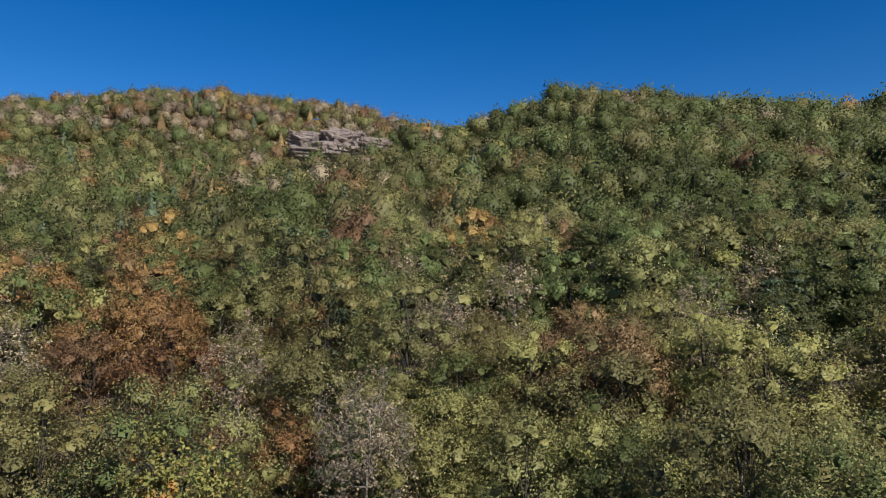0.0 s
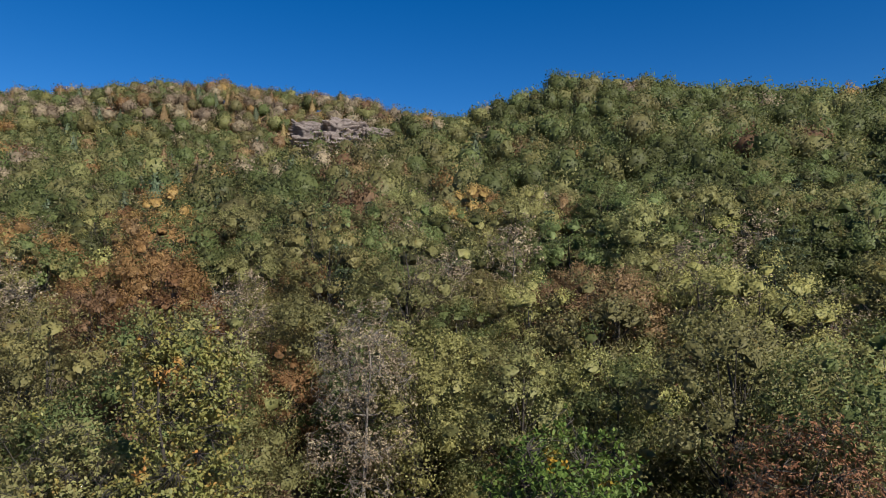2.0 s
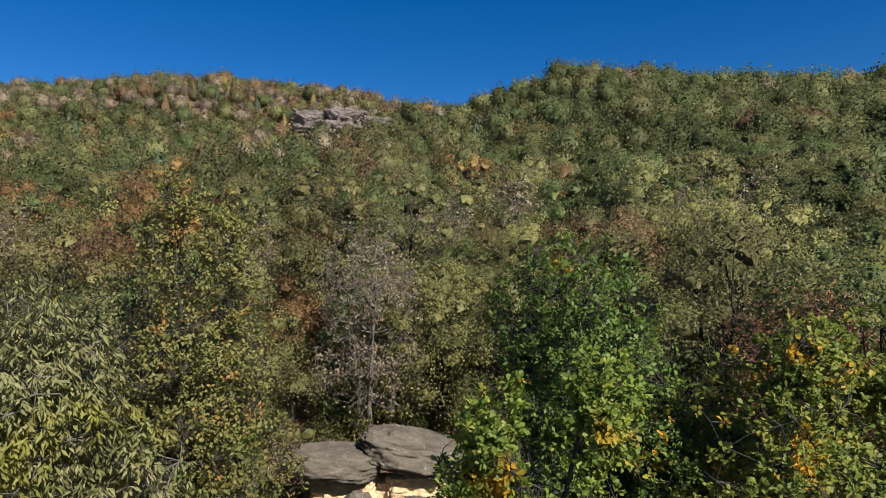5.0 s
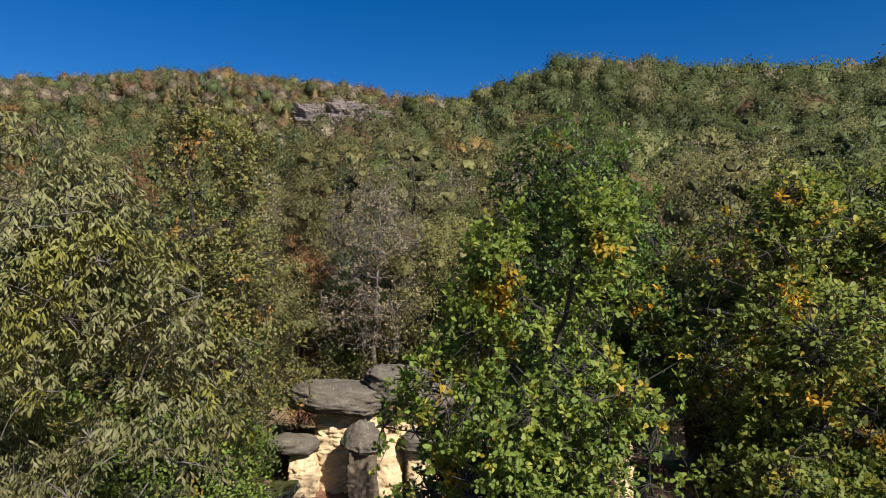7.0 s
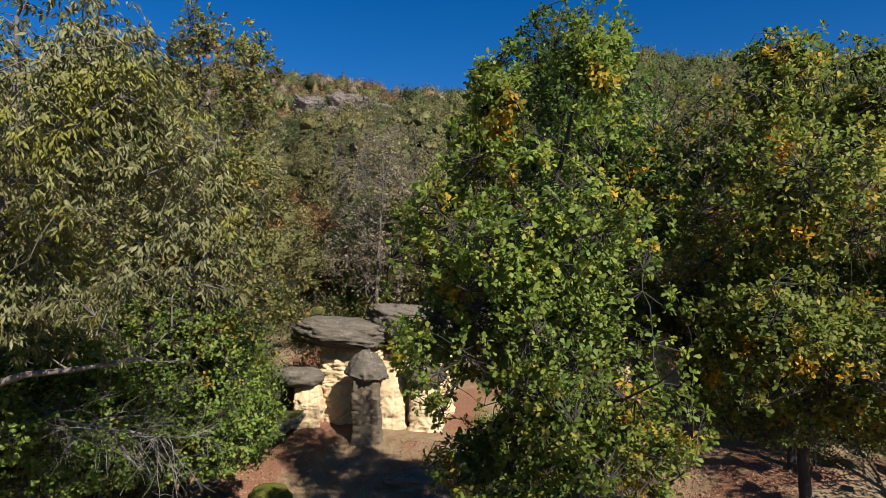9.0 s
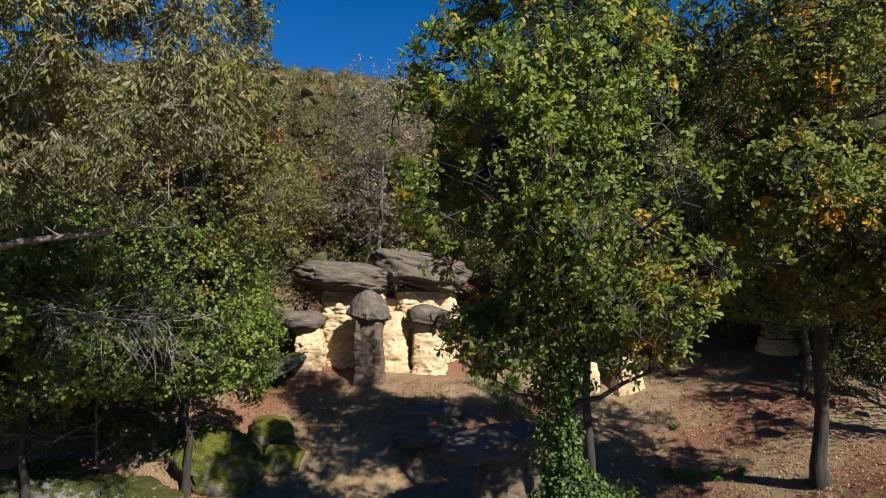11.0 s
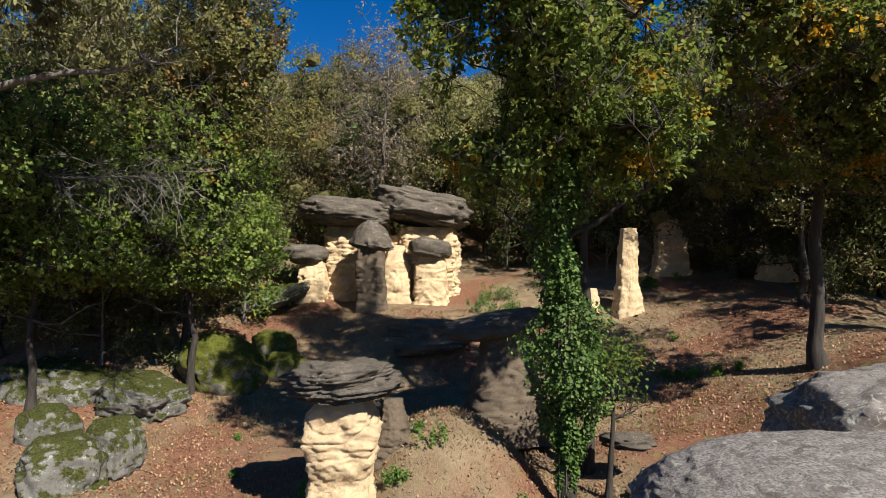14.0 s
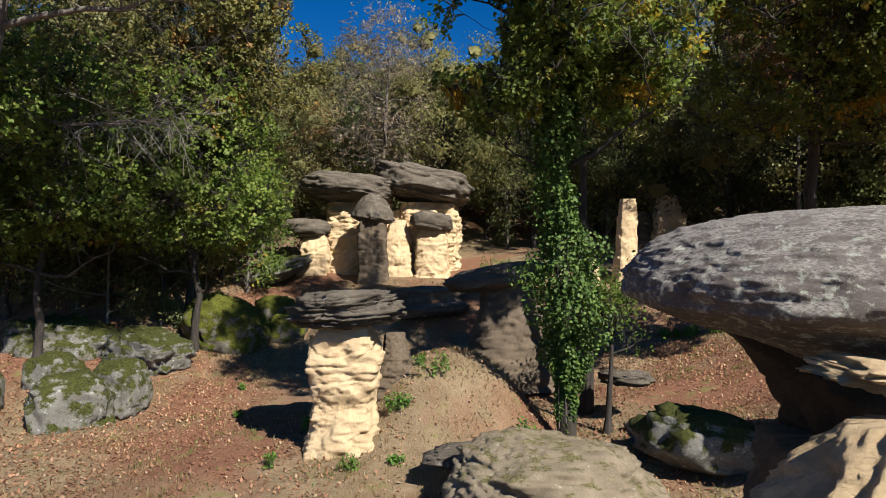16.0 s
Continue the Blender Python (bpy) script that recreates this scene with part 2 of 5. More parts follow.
PALE = rock_mat("rock_pale", (0.12, 0.1, 0.07), (0.23, 0.19, 0.135), (0.34, 0.29, 0.22), (0.36, 0.335, 0.27), 0.62, (0.19, 0.17, 0.08), 0.68, 2.0, bump=1.0)
CLIFF = rock_mat("rock_cliff", (0.03, 0.025, 0.024), (0.2, 0.168, 0.158), (0.45, 0.405, 0.375), (0.44, 0.4, 0.37), 0.63, scale=0.35, stretch=(0.22, 0.22, 4.0), bump=1.0, deep=1.2)


def ground_mat():
    m, n, l, b = material("ground_soil")
    big = tex_noise(n, l, 0.22, 5.0, 0.6)
    mid = tex_noise(n, l, 1.6, 6.0, 0.65)
    fine = tex_noise(n, l, 24.0, 6.0, 0.75)
    soil = ramp(n, [(0.32, (0.07, 0.05, 0.03)), (0.5, (0.195, 0.145, 0.09)), (0.68, (0.32, 0.25, 0.165))])
    l.new(mixed(n, l, 0.5, mid.outputs["Color"], fine.outputs["Color"]), soil.inputs[0])
    litter = ramp(n, [(0.36, (0.07, 0.034, 0.022)), (0.5, (0.175, 0.086, 0.055)), (0.66, (0.28, 0.155, 0.1))])
    l.new(fine.outputs[0], litter.inputs[0])
    f1 = n.new("ShaderNodeMapRange")
    f1.inputs["From Min"].default_value, f1.inputs["From Max"].default_value = 0.46, 0.58
    l.new(big.outputs[0], f1.inputs[0])
    col = mixed(n, l, f1.outputs[0], soil.outputs[0], litter.outputs[0])
    f2 = n.new("ShaderNodeMapRange")
    f2.inputs["From Min"].default_value, f2.inputs["From Max"].default_value = 0.58, 0.68
    l.new(mid.outputs[0], f2.inputs[0])
    col = mixed(n, l, f2.outputs[0], col, (0.16, 0.15, 0.06))
    l.new(col, b.inputs["Base Color"])
    b.inputs["Roughness"].default_value = 0.95
    b.inputs["Specular IOR Level"].default_value = 0.1
    bumped(n, l, b, mixed(n, l, 0.5, mid.outputs["Color"], fine.outputs["Color"]), 1.0, 0.09)
    return m


GROUND = ground_mat()

# ---- the lie of the land ----
COLS = np.array([-300, -150, -60, 0, 60, 150, 300], float)
ROWS_Y = np.array([-100, 0, 30, 55, 80, 110, 150, 200, 245, 275, 330, 385, 500, 900], float)
LAND = np.array([
    [-6, -5, -4, -3, -2, -1, 2],
    [0, 0, 0, 0.5, 2.5, 6, 10],
    [7, 6, 5.5, 4.6, 9, 14, 18],
    [12, 12, 12, 12, 15, 20, 25],
    [17, 17, 16, 17, 21, 27, 33],
    [24, 24, 23, 24, 30, 38, 45],
    [36, 35, 33, 36, 46, 56, 62],
    [52, 50, 47, 54, 68, 70, 70],
    [68, 64, 60, 73, 89, 77, 72],
    [82, 78, 70, 76, 82, 76, 72],
    [104, 106, 101, 90, 74, 66, 60],
    [116, 127, 119, 92, 68, 60, 55],
    [100, 105, 95, 70, 55, 50, 45],
    [10, 10, 10, 10, 10, 10, 10],
])


def lerp_land(x, y):
    i = np.clip(np.searchsorted(ROWS_Y, y) - 1, 0, len(ROWS_Y) - 2)
    j = np.clip(np.searchsorted(COLS, x) - 1, 0, len(COLS) - 2)
    v = np.clip((y - ROWS_Y[i]) / (ROWS_Y[i + 1] - ROWS_Y[i]), 0, 1)
    u = np.clip((x - COLS[j]) / (COLS[j + 1] - COLS[j]), 0, 1)
    u = u * u * (3 - 2 * u)
    return (LAND[i, j] * (1 - u) + LAND[i, j + 1] * u) * (1 - v) + (LAND[i + 1, j] * (1 - u) + LAND[i + 1, j + 1] * u) * v


def bump_at(x, y, cx, cy, rx, ry, h, power=1.0):
    return h * np.exp(-(((x - cx) / rx) ** 2 + ((y - cy) / ry) ** 2) ** power)


def land(x, y):
    """Height of the ground."""
    x, y = np.atleast_1d(np.asarray(x, float)), np.atleast_1d(np.asarray(y, float))
    far = lerp_land(x, y)
    for dx, dy in ((9, 0), (-9, 0), (0, 9), (0, -9)):
        far = far + lerp_land(x + dx, y + dy)
    far = far / 5
    near = np.interp(y, [-40, 0, 8, 11, 14, 18, 20.5, 24, 27, 30, 36, 46], [-2.5, 0.0, 0.25, 0.4, 0.65, 1.15, 1.65, 3.0, 4.1, 4.9, 6.4, 9.2])
    near = near + 0.07 * np.clip(np.abs(x + 3) - 5, 0, 14) * np.clip((y - 4) / 14, 0, 1)
    near = near + bump_at(x, y, 11.5, 8, 4.5, 5.0, 2.6) + bump_at(x, y, 13, 21, 6, 6, 1.7)
    near = near + bump_at(x, y, -0.35, 13.0, 1.95, 2.3, 1.7, 1.9) + bump_at(x, y, -2.0, 10.4, 2.4, 1.8, 0.25)
    near = near + bump_at(x, y, -1.2, 23.2, 3.2, 2.6, 0.9) - bump_at(x, y, 8.0, 21.5, 3.6, 5.0, 0.5)
    near = near + bump_at(x, y, 12.8, 14, 3.2, 4.0, 1.6) + bump_at(x, y, 2.4, 10.0, 1.5, 1.3, 0.4)
    near = near + bump_at(x, y, -13.5, 21.5, 4.0, 3.4, 1.1)
    w = np.clip(np.maximum(np.abs(x) - 22, y - 34) / 14, 0, 1)
    w = np.maximum(w, np.clip((-y - 25) / 15, 0, 1))
    w = w * w * (3 - 2 * w)
    p = np.stack([x, y, 0 * x], 1)
    rough = 0.10 * fbm(p * 0.6, 4, 3) * (1 - w) + 1.2 * fbm(p * 0.06, 3, 9) * w
    return near * (1 - w) + far * w + rough


def land_at(x, y):
    return float(land(x, y)[0])


def ground_sheet():
    """One sheet, fine near the clearing and coarse towards the horizon."""
    n = 260
    s = np.linspace(-1, 1, n)
    xs = np.sign(s) * (14 * np.abs(s) + 40 * np.abs(s) ** 3 + 4000 * np.abs(s) ** 9)
    s = np.linspace(-1, 1, n)
    ys = 14 + np.sign(s) * (12 * np.abs(s) + 60 * np.abs(s) ** 3 + 4000 * np.abs(s) ** 9)
    gx, gy = np.meshgrid(xs, ys)
    gz = land(gx.ravel(), gy.ravel())
    i = np.arange(n * n).reshape(n, n)
    f = np.stack([i[:-1, :-1], i[:-1, 1:], i[1:, 1:], i[1:, :-1]], -1).reshape(-1, 4)
    ob = new("ground", mesh_of("ground", np.stack([gx.ravel(), gy.ravel(), gz], 1), f, GROUND))
    tagged(ob, "brown forest soil with fallen leaves and dry grass", "ground", kind="structure")


ground_sheet()


# ---- trees ----
def tubes(lines, sides):
    """Tapered tubes round polylines of (points, radii)."""
    vs, fs, base = [], [], 0
    ang = np.linspace(0, 2 * np.pi, sides, endpoint=False)
    for pts, rad in lines:
        pts, rad = np.asarray(pts), np.asarray(rad)
        d = np.gradient(pts, axis=0)
        d /= np.linalg.norm(d, axis=1, keepdims=True) + 1e-9
        ref = np.array([1.0, 0.17, 0]) if abs(d[0, 0]) < 0.8 else np.array([0.1, 1.0, 0])
        a = np.cross(d, ref)
        a /= np.linalg.norm(a, axis=1, keepdims=True) + 1e-9
        b = np.cross(d, a)
        ring = pts[:, None] + rad[:, None, None] * (np.cos(ang)[None, :, None] * a[:, None] + np.sin(ang)[None, :, None] * b[:, None])
        k = len(pts)
        vs.append(ring.reshape(-1, 3))
        i = base + np.arange(k * sides).reshape(k, sides)
        j = np.roll(i, -1, 1)
        fs.append(np.stack([i[:-1], j[:-1], j[1:], i[1:]], -1).reshape(-1, 4))
        base += k * sides
    return np.concatenate(vs), np.concatenate(fs)


def joined(parts):
    vs, fs, base = [], [], 0
    for v, f in parts:
        vs.append(v)
        fs.append(f + base)
        base += len(v)
    return np.concatenate(vs), np.concatenate(fs)


def leaf_cards(rng, at, size, up=0.5, droop=0.0, slim=0.55, fine=True, out=None, face=None):
    """Folded leaf blades at the given places."""
    n = len(at)
    sz = size * rng.uniform(0.65, 1.3, n)[:, None]
    d = rng.normal(size=(n, 3))
    d[:, 2] = d[:, 2] * (1 - droop) - 2.2 * droop
    if out is not None:
        d = d + 0.8 * out
    d /= np.linalg.norm(d, axis=1, keepdims=True)
    nrm = rng.normal(size=(n, 3)) * (1 - 0.45 * up)
    nrm[:, 2] += 1.3 * up
    if face is not None:
        nrm = nrm * 0.75 + face
    side = np.cross(d, nrm)
    side /= np.linalg.norm(side, axis=1, keepdims=True) + 1e-9
    nrm = np.cross(side, d)
    if face is not None:
        turn = np.where((nrm * face).sum(1, keepdims=True) < 0, -1.0, 1.0)
        nrm, side = nrm * turn, side * turn
    w = slim * sz
    tip, fold = at + d * sz, nrm * sz * 0.13
    if fine == "small":
        tilt = rng.uniform(-0.3, 0.3, n)[:, None]
        v = np.stack([at - side * w * 0.5, at + side * w * 0.5 + fold, tip + side * w * tilt], 1)
        return v.reshape(-1, 3), np.arange(n)[:, None] * 3 + np.array([[0, 1, 2]])
    if not fine:
        v = np.stack([at, at + 0.5 * d * sz + side * w * 0.5 + fold, tip, at + 0.45 * d * sz - side * w * 0.5 + fold], 1)
        i = np.arange(n)[:, None] * 4
        return v.reshape(-1, 3), i + np.array([[0, 1, 2, 3]])
    v = np.stack([at, at + 0.3 * d * sz + side * w * 0.38 + fold, at + 0.72 * d * sz + side * w * 0.5 + fold, tip,
                  at + 0.72 * d * sz - side * w * 0.5 + fold, at + 0.3 * d * sz - side * w * 0.38 + fold], 1)
    i = np.arange(n)[:, None] * 6
    f = np.concatenate([i + np.array([[0, 1, 2, 3]]), i + np.array([[0, 3, 4, 5]])], 0)
    return v.reshape(-1, 3), f


def curve_from(rng, start, way, length, k, bend=0.25, rise=0.2):
    pts, p, d = [start], np.array(start, float), np.array(way, float)
    for _ in range(k):
        d = d + rng.normal(0, bend, 3) + np.array([0, 0, rise])
        d /= np.linalg.norm(d)
        p = p + d * length / k
        pts.append(p.copy())
    return np.array(pts)


def along(pts, f):
    t = np.clip(f, 0, 1) * (len(pts) - 1)
    i = min(int(t), len(pts) - 2)
    return pts[i] + (pts[i + 1] - pts[i]) * (t - i), pts[i + 1] - pts[i]


def grow(seed, height, radius, bare, spread, limbs, subs, twigs, leaves, size, droop=0.0, slim=0.55, fine=True, lean=(0, 0), peak=0.45, tuft=0.22, rise=0.12):
    """Wood and leaves of a broadleaved tree, with its base at the origin."""
    rng = np.random.default_rng(seed)
    k = 9
    z = np.linspace(0, 1, k)
    trunk = np.stack([lean[0] * z + 0.012 * height * np.cumsum(rng.normal(0, 0.35, k)) * z, lean[1] * z + 0.012 * height * np.cumsum(rng.normal(0, 0.35, k)) * z, z * height * 0.93], 1)
    rad = radius * (1 - 0.9 * z) + 0.012
    rad[0] *= 1.45
    wood = [(trunk, rad)]
    small, tips = [], []
    for n in range(limbs):
        h = bare + (0.95 - bare) * (n + rng.uniform(0, 0.8)) / limbs
        start, _ = along(trunk, h)
        u = (h - bare) / (1 - bare)
        reach = spread * (1.0 - abs(u - peak) ** 1.5 * (1.5 if u > peak else 0.9)) * rng.uniform(0.7, 1.15)
        reach = max(reach, 0.22 * spread)
        az = 2.4 * n + rng.uniform(-0.5, 0.5)
        slope = 0.15 + 0.75 * u
        limb = curve_from(rng, start, (math.cos(az), math.sin(az), slope), reach * (1 + 0.25 * slope), 6, 0.16, rise)
        r0 = radius * (1 - 0.85 * h) * 0.55 + 0.01
        wood.append((limb, np.linspace(r0, 0.018, 7)))
        for s in range(subs):
            f = 0.25 + 0.75 * (s + rng.uniform(0, 1)) / subs
            p, d = along(limb, f)
            d = d / np.linalg.norm(d) + rng.normal(0, 0.75, 3) * np.array([1, 1, 0.7])
            sub = curve_from(rng, p, d / np.linalg.norm(d), reach * rng.uniform(0.25, 0.5), 4, 0.25, rise)
            small.append((sub, np.linspace(max(0.45 * r0 * (1 - 0.6 * f), 0.012), 0.008, 5)))
            for w in range(twigs):
                p, d = along(sub, 0.25 + 0.75 * rng.uniform())
                d = d / np.linalg.norm(d) + rng.normal(0, 0.8, 3)
                tw = curve_from(rng, p, d / np.linalg.norm(d), reach * rng.uniform(0.1, 0.22) + 0.25, 2, 0.3, rise - 0.3 * droop)
                tips.append(tw)
                if fine:
                    small.append((tw, np.linspace(0.008, 0.004, 3)))
    v1 = [tubes(wood, 7 if fine else 5)]
    if small:
        v1.append(tubes(small, 4 if fine else 3))
    tw = np.array(tips)
    weight = np.clip(0.42 + 1.1 * vnoise(tw[:, 2] * 0.95 + seed * 5.3, seed + 3), 0.13, 1.0)
    pick = rng.choice(len(tw), leaves, p=weight / weight.sum())
    f = 1.05 - 0.75 * rng.uniform(0, 1, leaves)[:, None] ** 1.6
    at = np.where(f < 0.5, tw[pick, 0] + (tw[pick, 1] - tw[pick, 0]) * f * 2, tw[pick, 1] + (tw[pick, 2] - tw[pick, 1]) * (f * 2 - 1))
    at = at + rng.normal(0, tuft, (leaves, 3))
    face = at - np.array([lean[0] * 0.6, lean[1] * 0.6, height * (0.5 * bare + 0.3)])
    face = face / (np.linalg.norm(face, axis=1, keepdims=True) + 1e-6) * 0.8
    v, f = leaf_cards(rng, at, size, 0.5 * (1 - droop), droop, slim, False if fine else "small", None, face)
    tip = tw[pick, 2] - tw[pick, 0]
    tip /= np.linalg.norm(tip, axis=1, keepdims=True) + 1e-6
    nv = 0.8 * face + 0.3 * tip + rng.normal(0, 0.3, (leaves, 3)) + np.array([0, 0, 0.5])
    nv /= np.linalg.norm(nv, axis=1, keepdims=True)
    return joined(v1), (v, f, np.repeat(nv, 4 if fine else 3, 0))


def spray_leaves(rng, at, out, count, size, slim, droop, lobed):
    """Rosettes of leaves at twig ends, each leaf folded along its rib; returns verts, faces, normals and a tint for each rosette."""
    m = len(at)
    tint = np.repeat(np.clip(rng.normal(0.45, 0.26, m), 0, 1), count)
    p, o = np.repeat(at, count, 0), np.repeat(out, count, 0)
    n = len(p)
    d = rng.normal(size=(n, 3)) + 0.55 * o
    d[:, 2] = d[:, 2] * (1 - 0.6 * droop) - 1.5 * droop
    d /= np.linalg.norm(d, axis=1, keepdims=True)
    up = rng.normal(0, 0.55, (n, 3)) + 0.65 * o + np.array([0, 0, 0.6 * (1 - droop)])
    side = np.cross(d, up)
    side /= np.linalg.norm(side, axis=1, keepdims=True) + 1e-9
    nrm = np.cross(side, d)
    sz = size * rng.uniform(0.6, 1.25, n)[:, None]
    p = p + d * sz * 0.15 + rng.normal(0, 0.25 * size, (n, 3))
    w, fold = slim * sz, nrm * sz * 0.12
    if lobed:
        v = np.stack([p, p + 0.38 * d * sz + side * w * 0.3 + fold, p + 0.74 * d * sz + side * w * 0.52 + fold, p + d * sz,
                      p + 0.7 * d * sz - side * w * 0.52 + fold, p + 0.34 * d * sz - side * w * 0.3 + fold], 1)
        i, k = np.arange(n)[:, None] * 6, 6
        f = np.concatenate([i + np.array([[0, 1, 2, 3]]), i + np.array([[0, 3, 4, 5]])], 0)
    else:
        v = np.stack([p, p + 0.55 * d * sz + side * w * 0.5 + fold, p + d * sz, p + 0.5 * d * sz - side * w * 0.5 + fold], 1)
        f, k = np.arange(n)[:, None] * 4 + np.array([[0, 1, 2, 3]]), 4
    nv = nrm + 0.45 * o + np.array([0, 0, 0.15])
    nv /= np.linalg.norm(nv, axis=1, keepdims=True)
    return v.reshape(-1, 3), f, np.repeat(nv, k, 0), np.repeat(tint, k)


def leafy(seed, trunk, radius, blobs, twigs, count, size, slim=0.6, droop=0.0, lobed=False, gaps=0.0, limbs=70, drawn=0.8):
    """A broadleaved tree from its trunk line and the masses of its crown (centre, half sizes), base at the origin."""
    rng = np.random.default_rng(seed)
    blobs = np.asarray(blobs, float)
    vol = blobs[:, 3] * blobs[:, 4] * blobs[:, 5]
    m = twigs * 3
    b = blobs[rng.choice(len(blobs), m, p=vol**0.6 / (vol**0.6).sum())]
    d = rng.normal(size=(m, 3))
    d /= np.linalg.norm(d, axis=1, keepdims=True)
    edge = 1 + 0.3 * vnoise(d * 2.3 + b[:, :3] * 0.7, seed)
    at = b[:, :3] + d * b[:, 3:] * (edge * rng.uniform(0, 1, m) ** 0.4)[:, None]
    keep = vnoise(at * 0.85 + seed * 3.7, seed + 1) + 0.5 * vnoise(at * 1.9 + seed, seed + 2) > gaps - 0.25
    at, b = at[keep][:twigs], b[keep][:twigs]
    out = (at - b[:, :3]) / b[:, 3:]
    out /= np.linalg.norm(out, axis=1, keepdims=True) + 1e-6
    # trunk and limbs
    t = np.linspace(0, 1, 11)
    tr = np.asarray(trunk, float)
    line = np.stack([np.interp(t, np.linspace(0, 1, len(tr)), tr[:, c]) for c in range(3)], 1)
    line[1:-1, :2] += rng.normal(0, 0.06, (9, 2))
    rad = radius * (1 - 0.82 * t)
    rad[0] *= 1.4
    wood, ends = [(line, rad)], [line[4:]]
    far = [int(np.argmin(np.linalg.norm(at - line[-1], axis=1)))]
    dist = np.linalg.norm(at - at[far[0]], axis=1)
    for _ in range(limbs - 1):
        far.append(int(np.argmax(dist)))
        dist = np.minimum(dist, np.linalg.norm(at - at[far[-1]], axis=1))
    from_pts, from_rad = line[4:], rad[4:]
    for k in far:
        e = at[k]
        cost = np.linalg.norm(from_pts - e, axis=1) + 0.9 * np.clip(from_pts[:, 2] - e[2] + 0.6, 0, None)
        j = int(np.argmin(cost))
        s0, far_off = from_pts[j], np.linalg.norm(from_pts[j] - e)
        u = np.linspace(0, 1, 7)[:, None]
        mid = (s0 + e) / 2 + rng.normal(0, 0.14, 3) * far_off + np.array([0, 0, -0.06 * far_off])
        limb = (1 - u) ** 2 * s0 + 2 * u * (1 - u) * mid + u**2 * e
        limb[1:-1] += rng.normal(0, 0.02 * far_off, (5, 3))
        r = np.linspace(min(0.62 * from_rad[j], 0.012 + 0.02 * far_off), 0.008, 7)
        wood.append((limb, r))
        ends.append(limb[2:])
        from_pts, from_rad = np.concatenate([from_pts, limb[2:]]), np.concatenate([from_rad, r[2:]])
    ends = np.concatenate(ends)
    thin = []
    for e in at[rng.uniform(0, 1, len(at)) < drawn]:
        gap = ((ends - e) ** 2).sum(1)
        s0 = ends[np.argmin(gap)]
        if gap.min() > 1.0:
            continue
        thin.append((np.array([s0, (s0 + e) / 2 + rng.normal(0, 0.08, 3), e]), np.array([0.014, 0.009, 0.004])))
    return joined([tubes(wood, 8), tubes(thin, 3)]), spray_leaves(rng, at, out, count, size, slim, droop, lobed)


def leafy_tree(name, x, y, label, mat, bark, seed, trunk, radius, blobs, twigs, count, size, group="", **kw):
    """A tree whose trunk and crown are given in the place's own coordinates."""
    z = land_at(x, y) - 0.08
    o = np.array([x, y, z])
    blobs = [(bx - x, by - y, bz - z, rx, ry, rz) for bx, by, bz, rx, ry, rz in blobs]
    wood, (v, f, nv, tint) = leafy(seed, [(0, 0, 0)] + [tuple(np.array(q) - o) for q in trunk], radius, blobs, twigs, count, size, **kw)
    t = empty(name, x, y, z)
    child("trunk", mesh_of("trunk", *wood, bark), t)
    child("crown", mesh_of("crown", v, f, mat, normals=nv, tone=tint), t)
    return tagged(t, label, "tree", group)


G = (1 + 5**0.5) / 2
ICO_V = np.array([(-1, G, 0), (1, G, 0), (-1, -G, 0), (1, -G, 0), (0, -1, G), (0, 1, G), (0, -1, -G), (0, 1, -G), (G, 0, -1), (G, 0, 1), (-G, 0, -1), (-G, 0, 1)]) / math.hypot(1, G)
ICO_F = np.array([(0, 11, 5), (0, 5, 1), (0, 1, 7), (0, 7, 10), (0, 10, 11), (1, 5, 9), (5, 11, 4), (11, 10, 2), (10, 7, 6), (7, 1, 8),
                  (3, 9, 4), (3, 4, 2), (3, 2, 6), (3, 6, 8), (3, 8, 9), (4, 9, 5), (2, 4, 11), (6, 2, 10), (8, 6, 7), (9, 8, 1)])


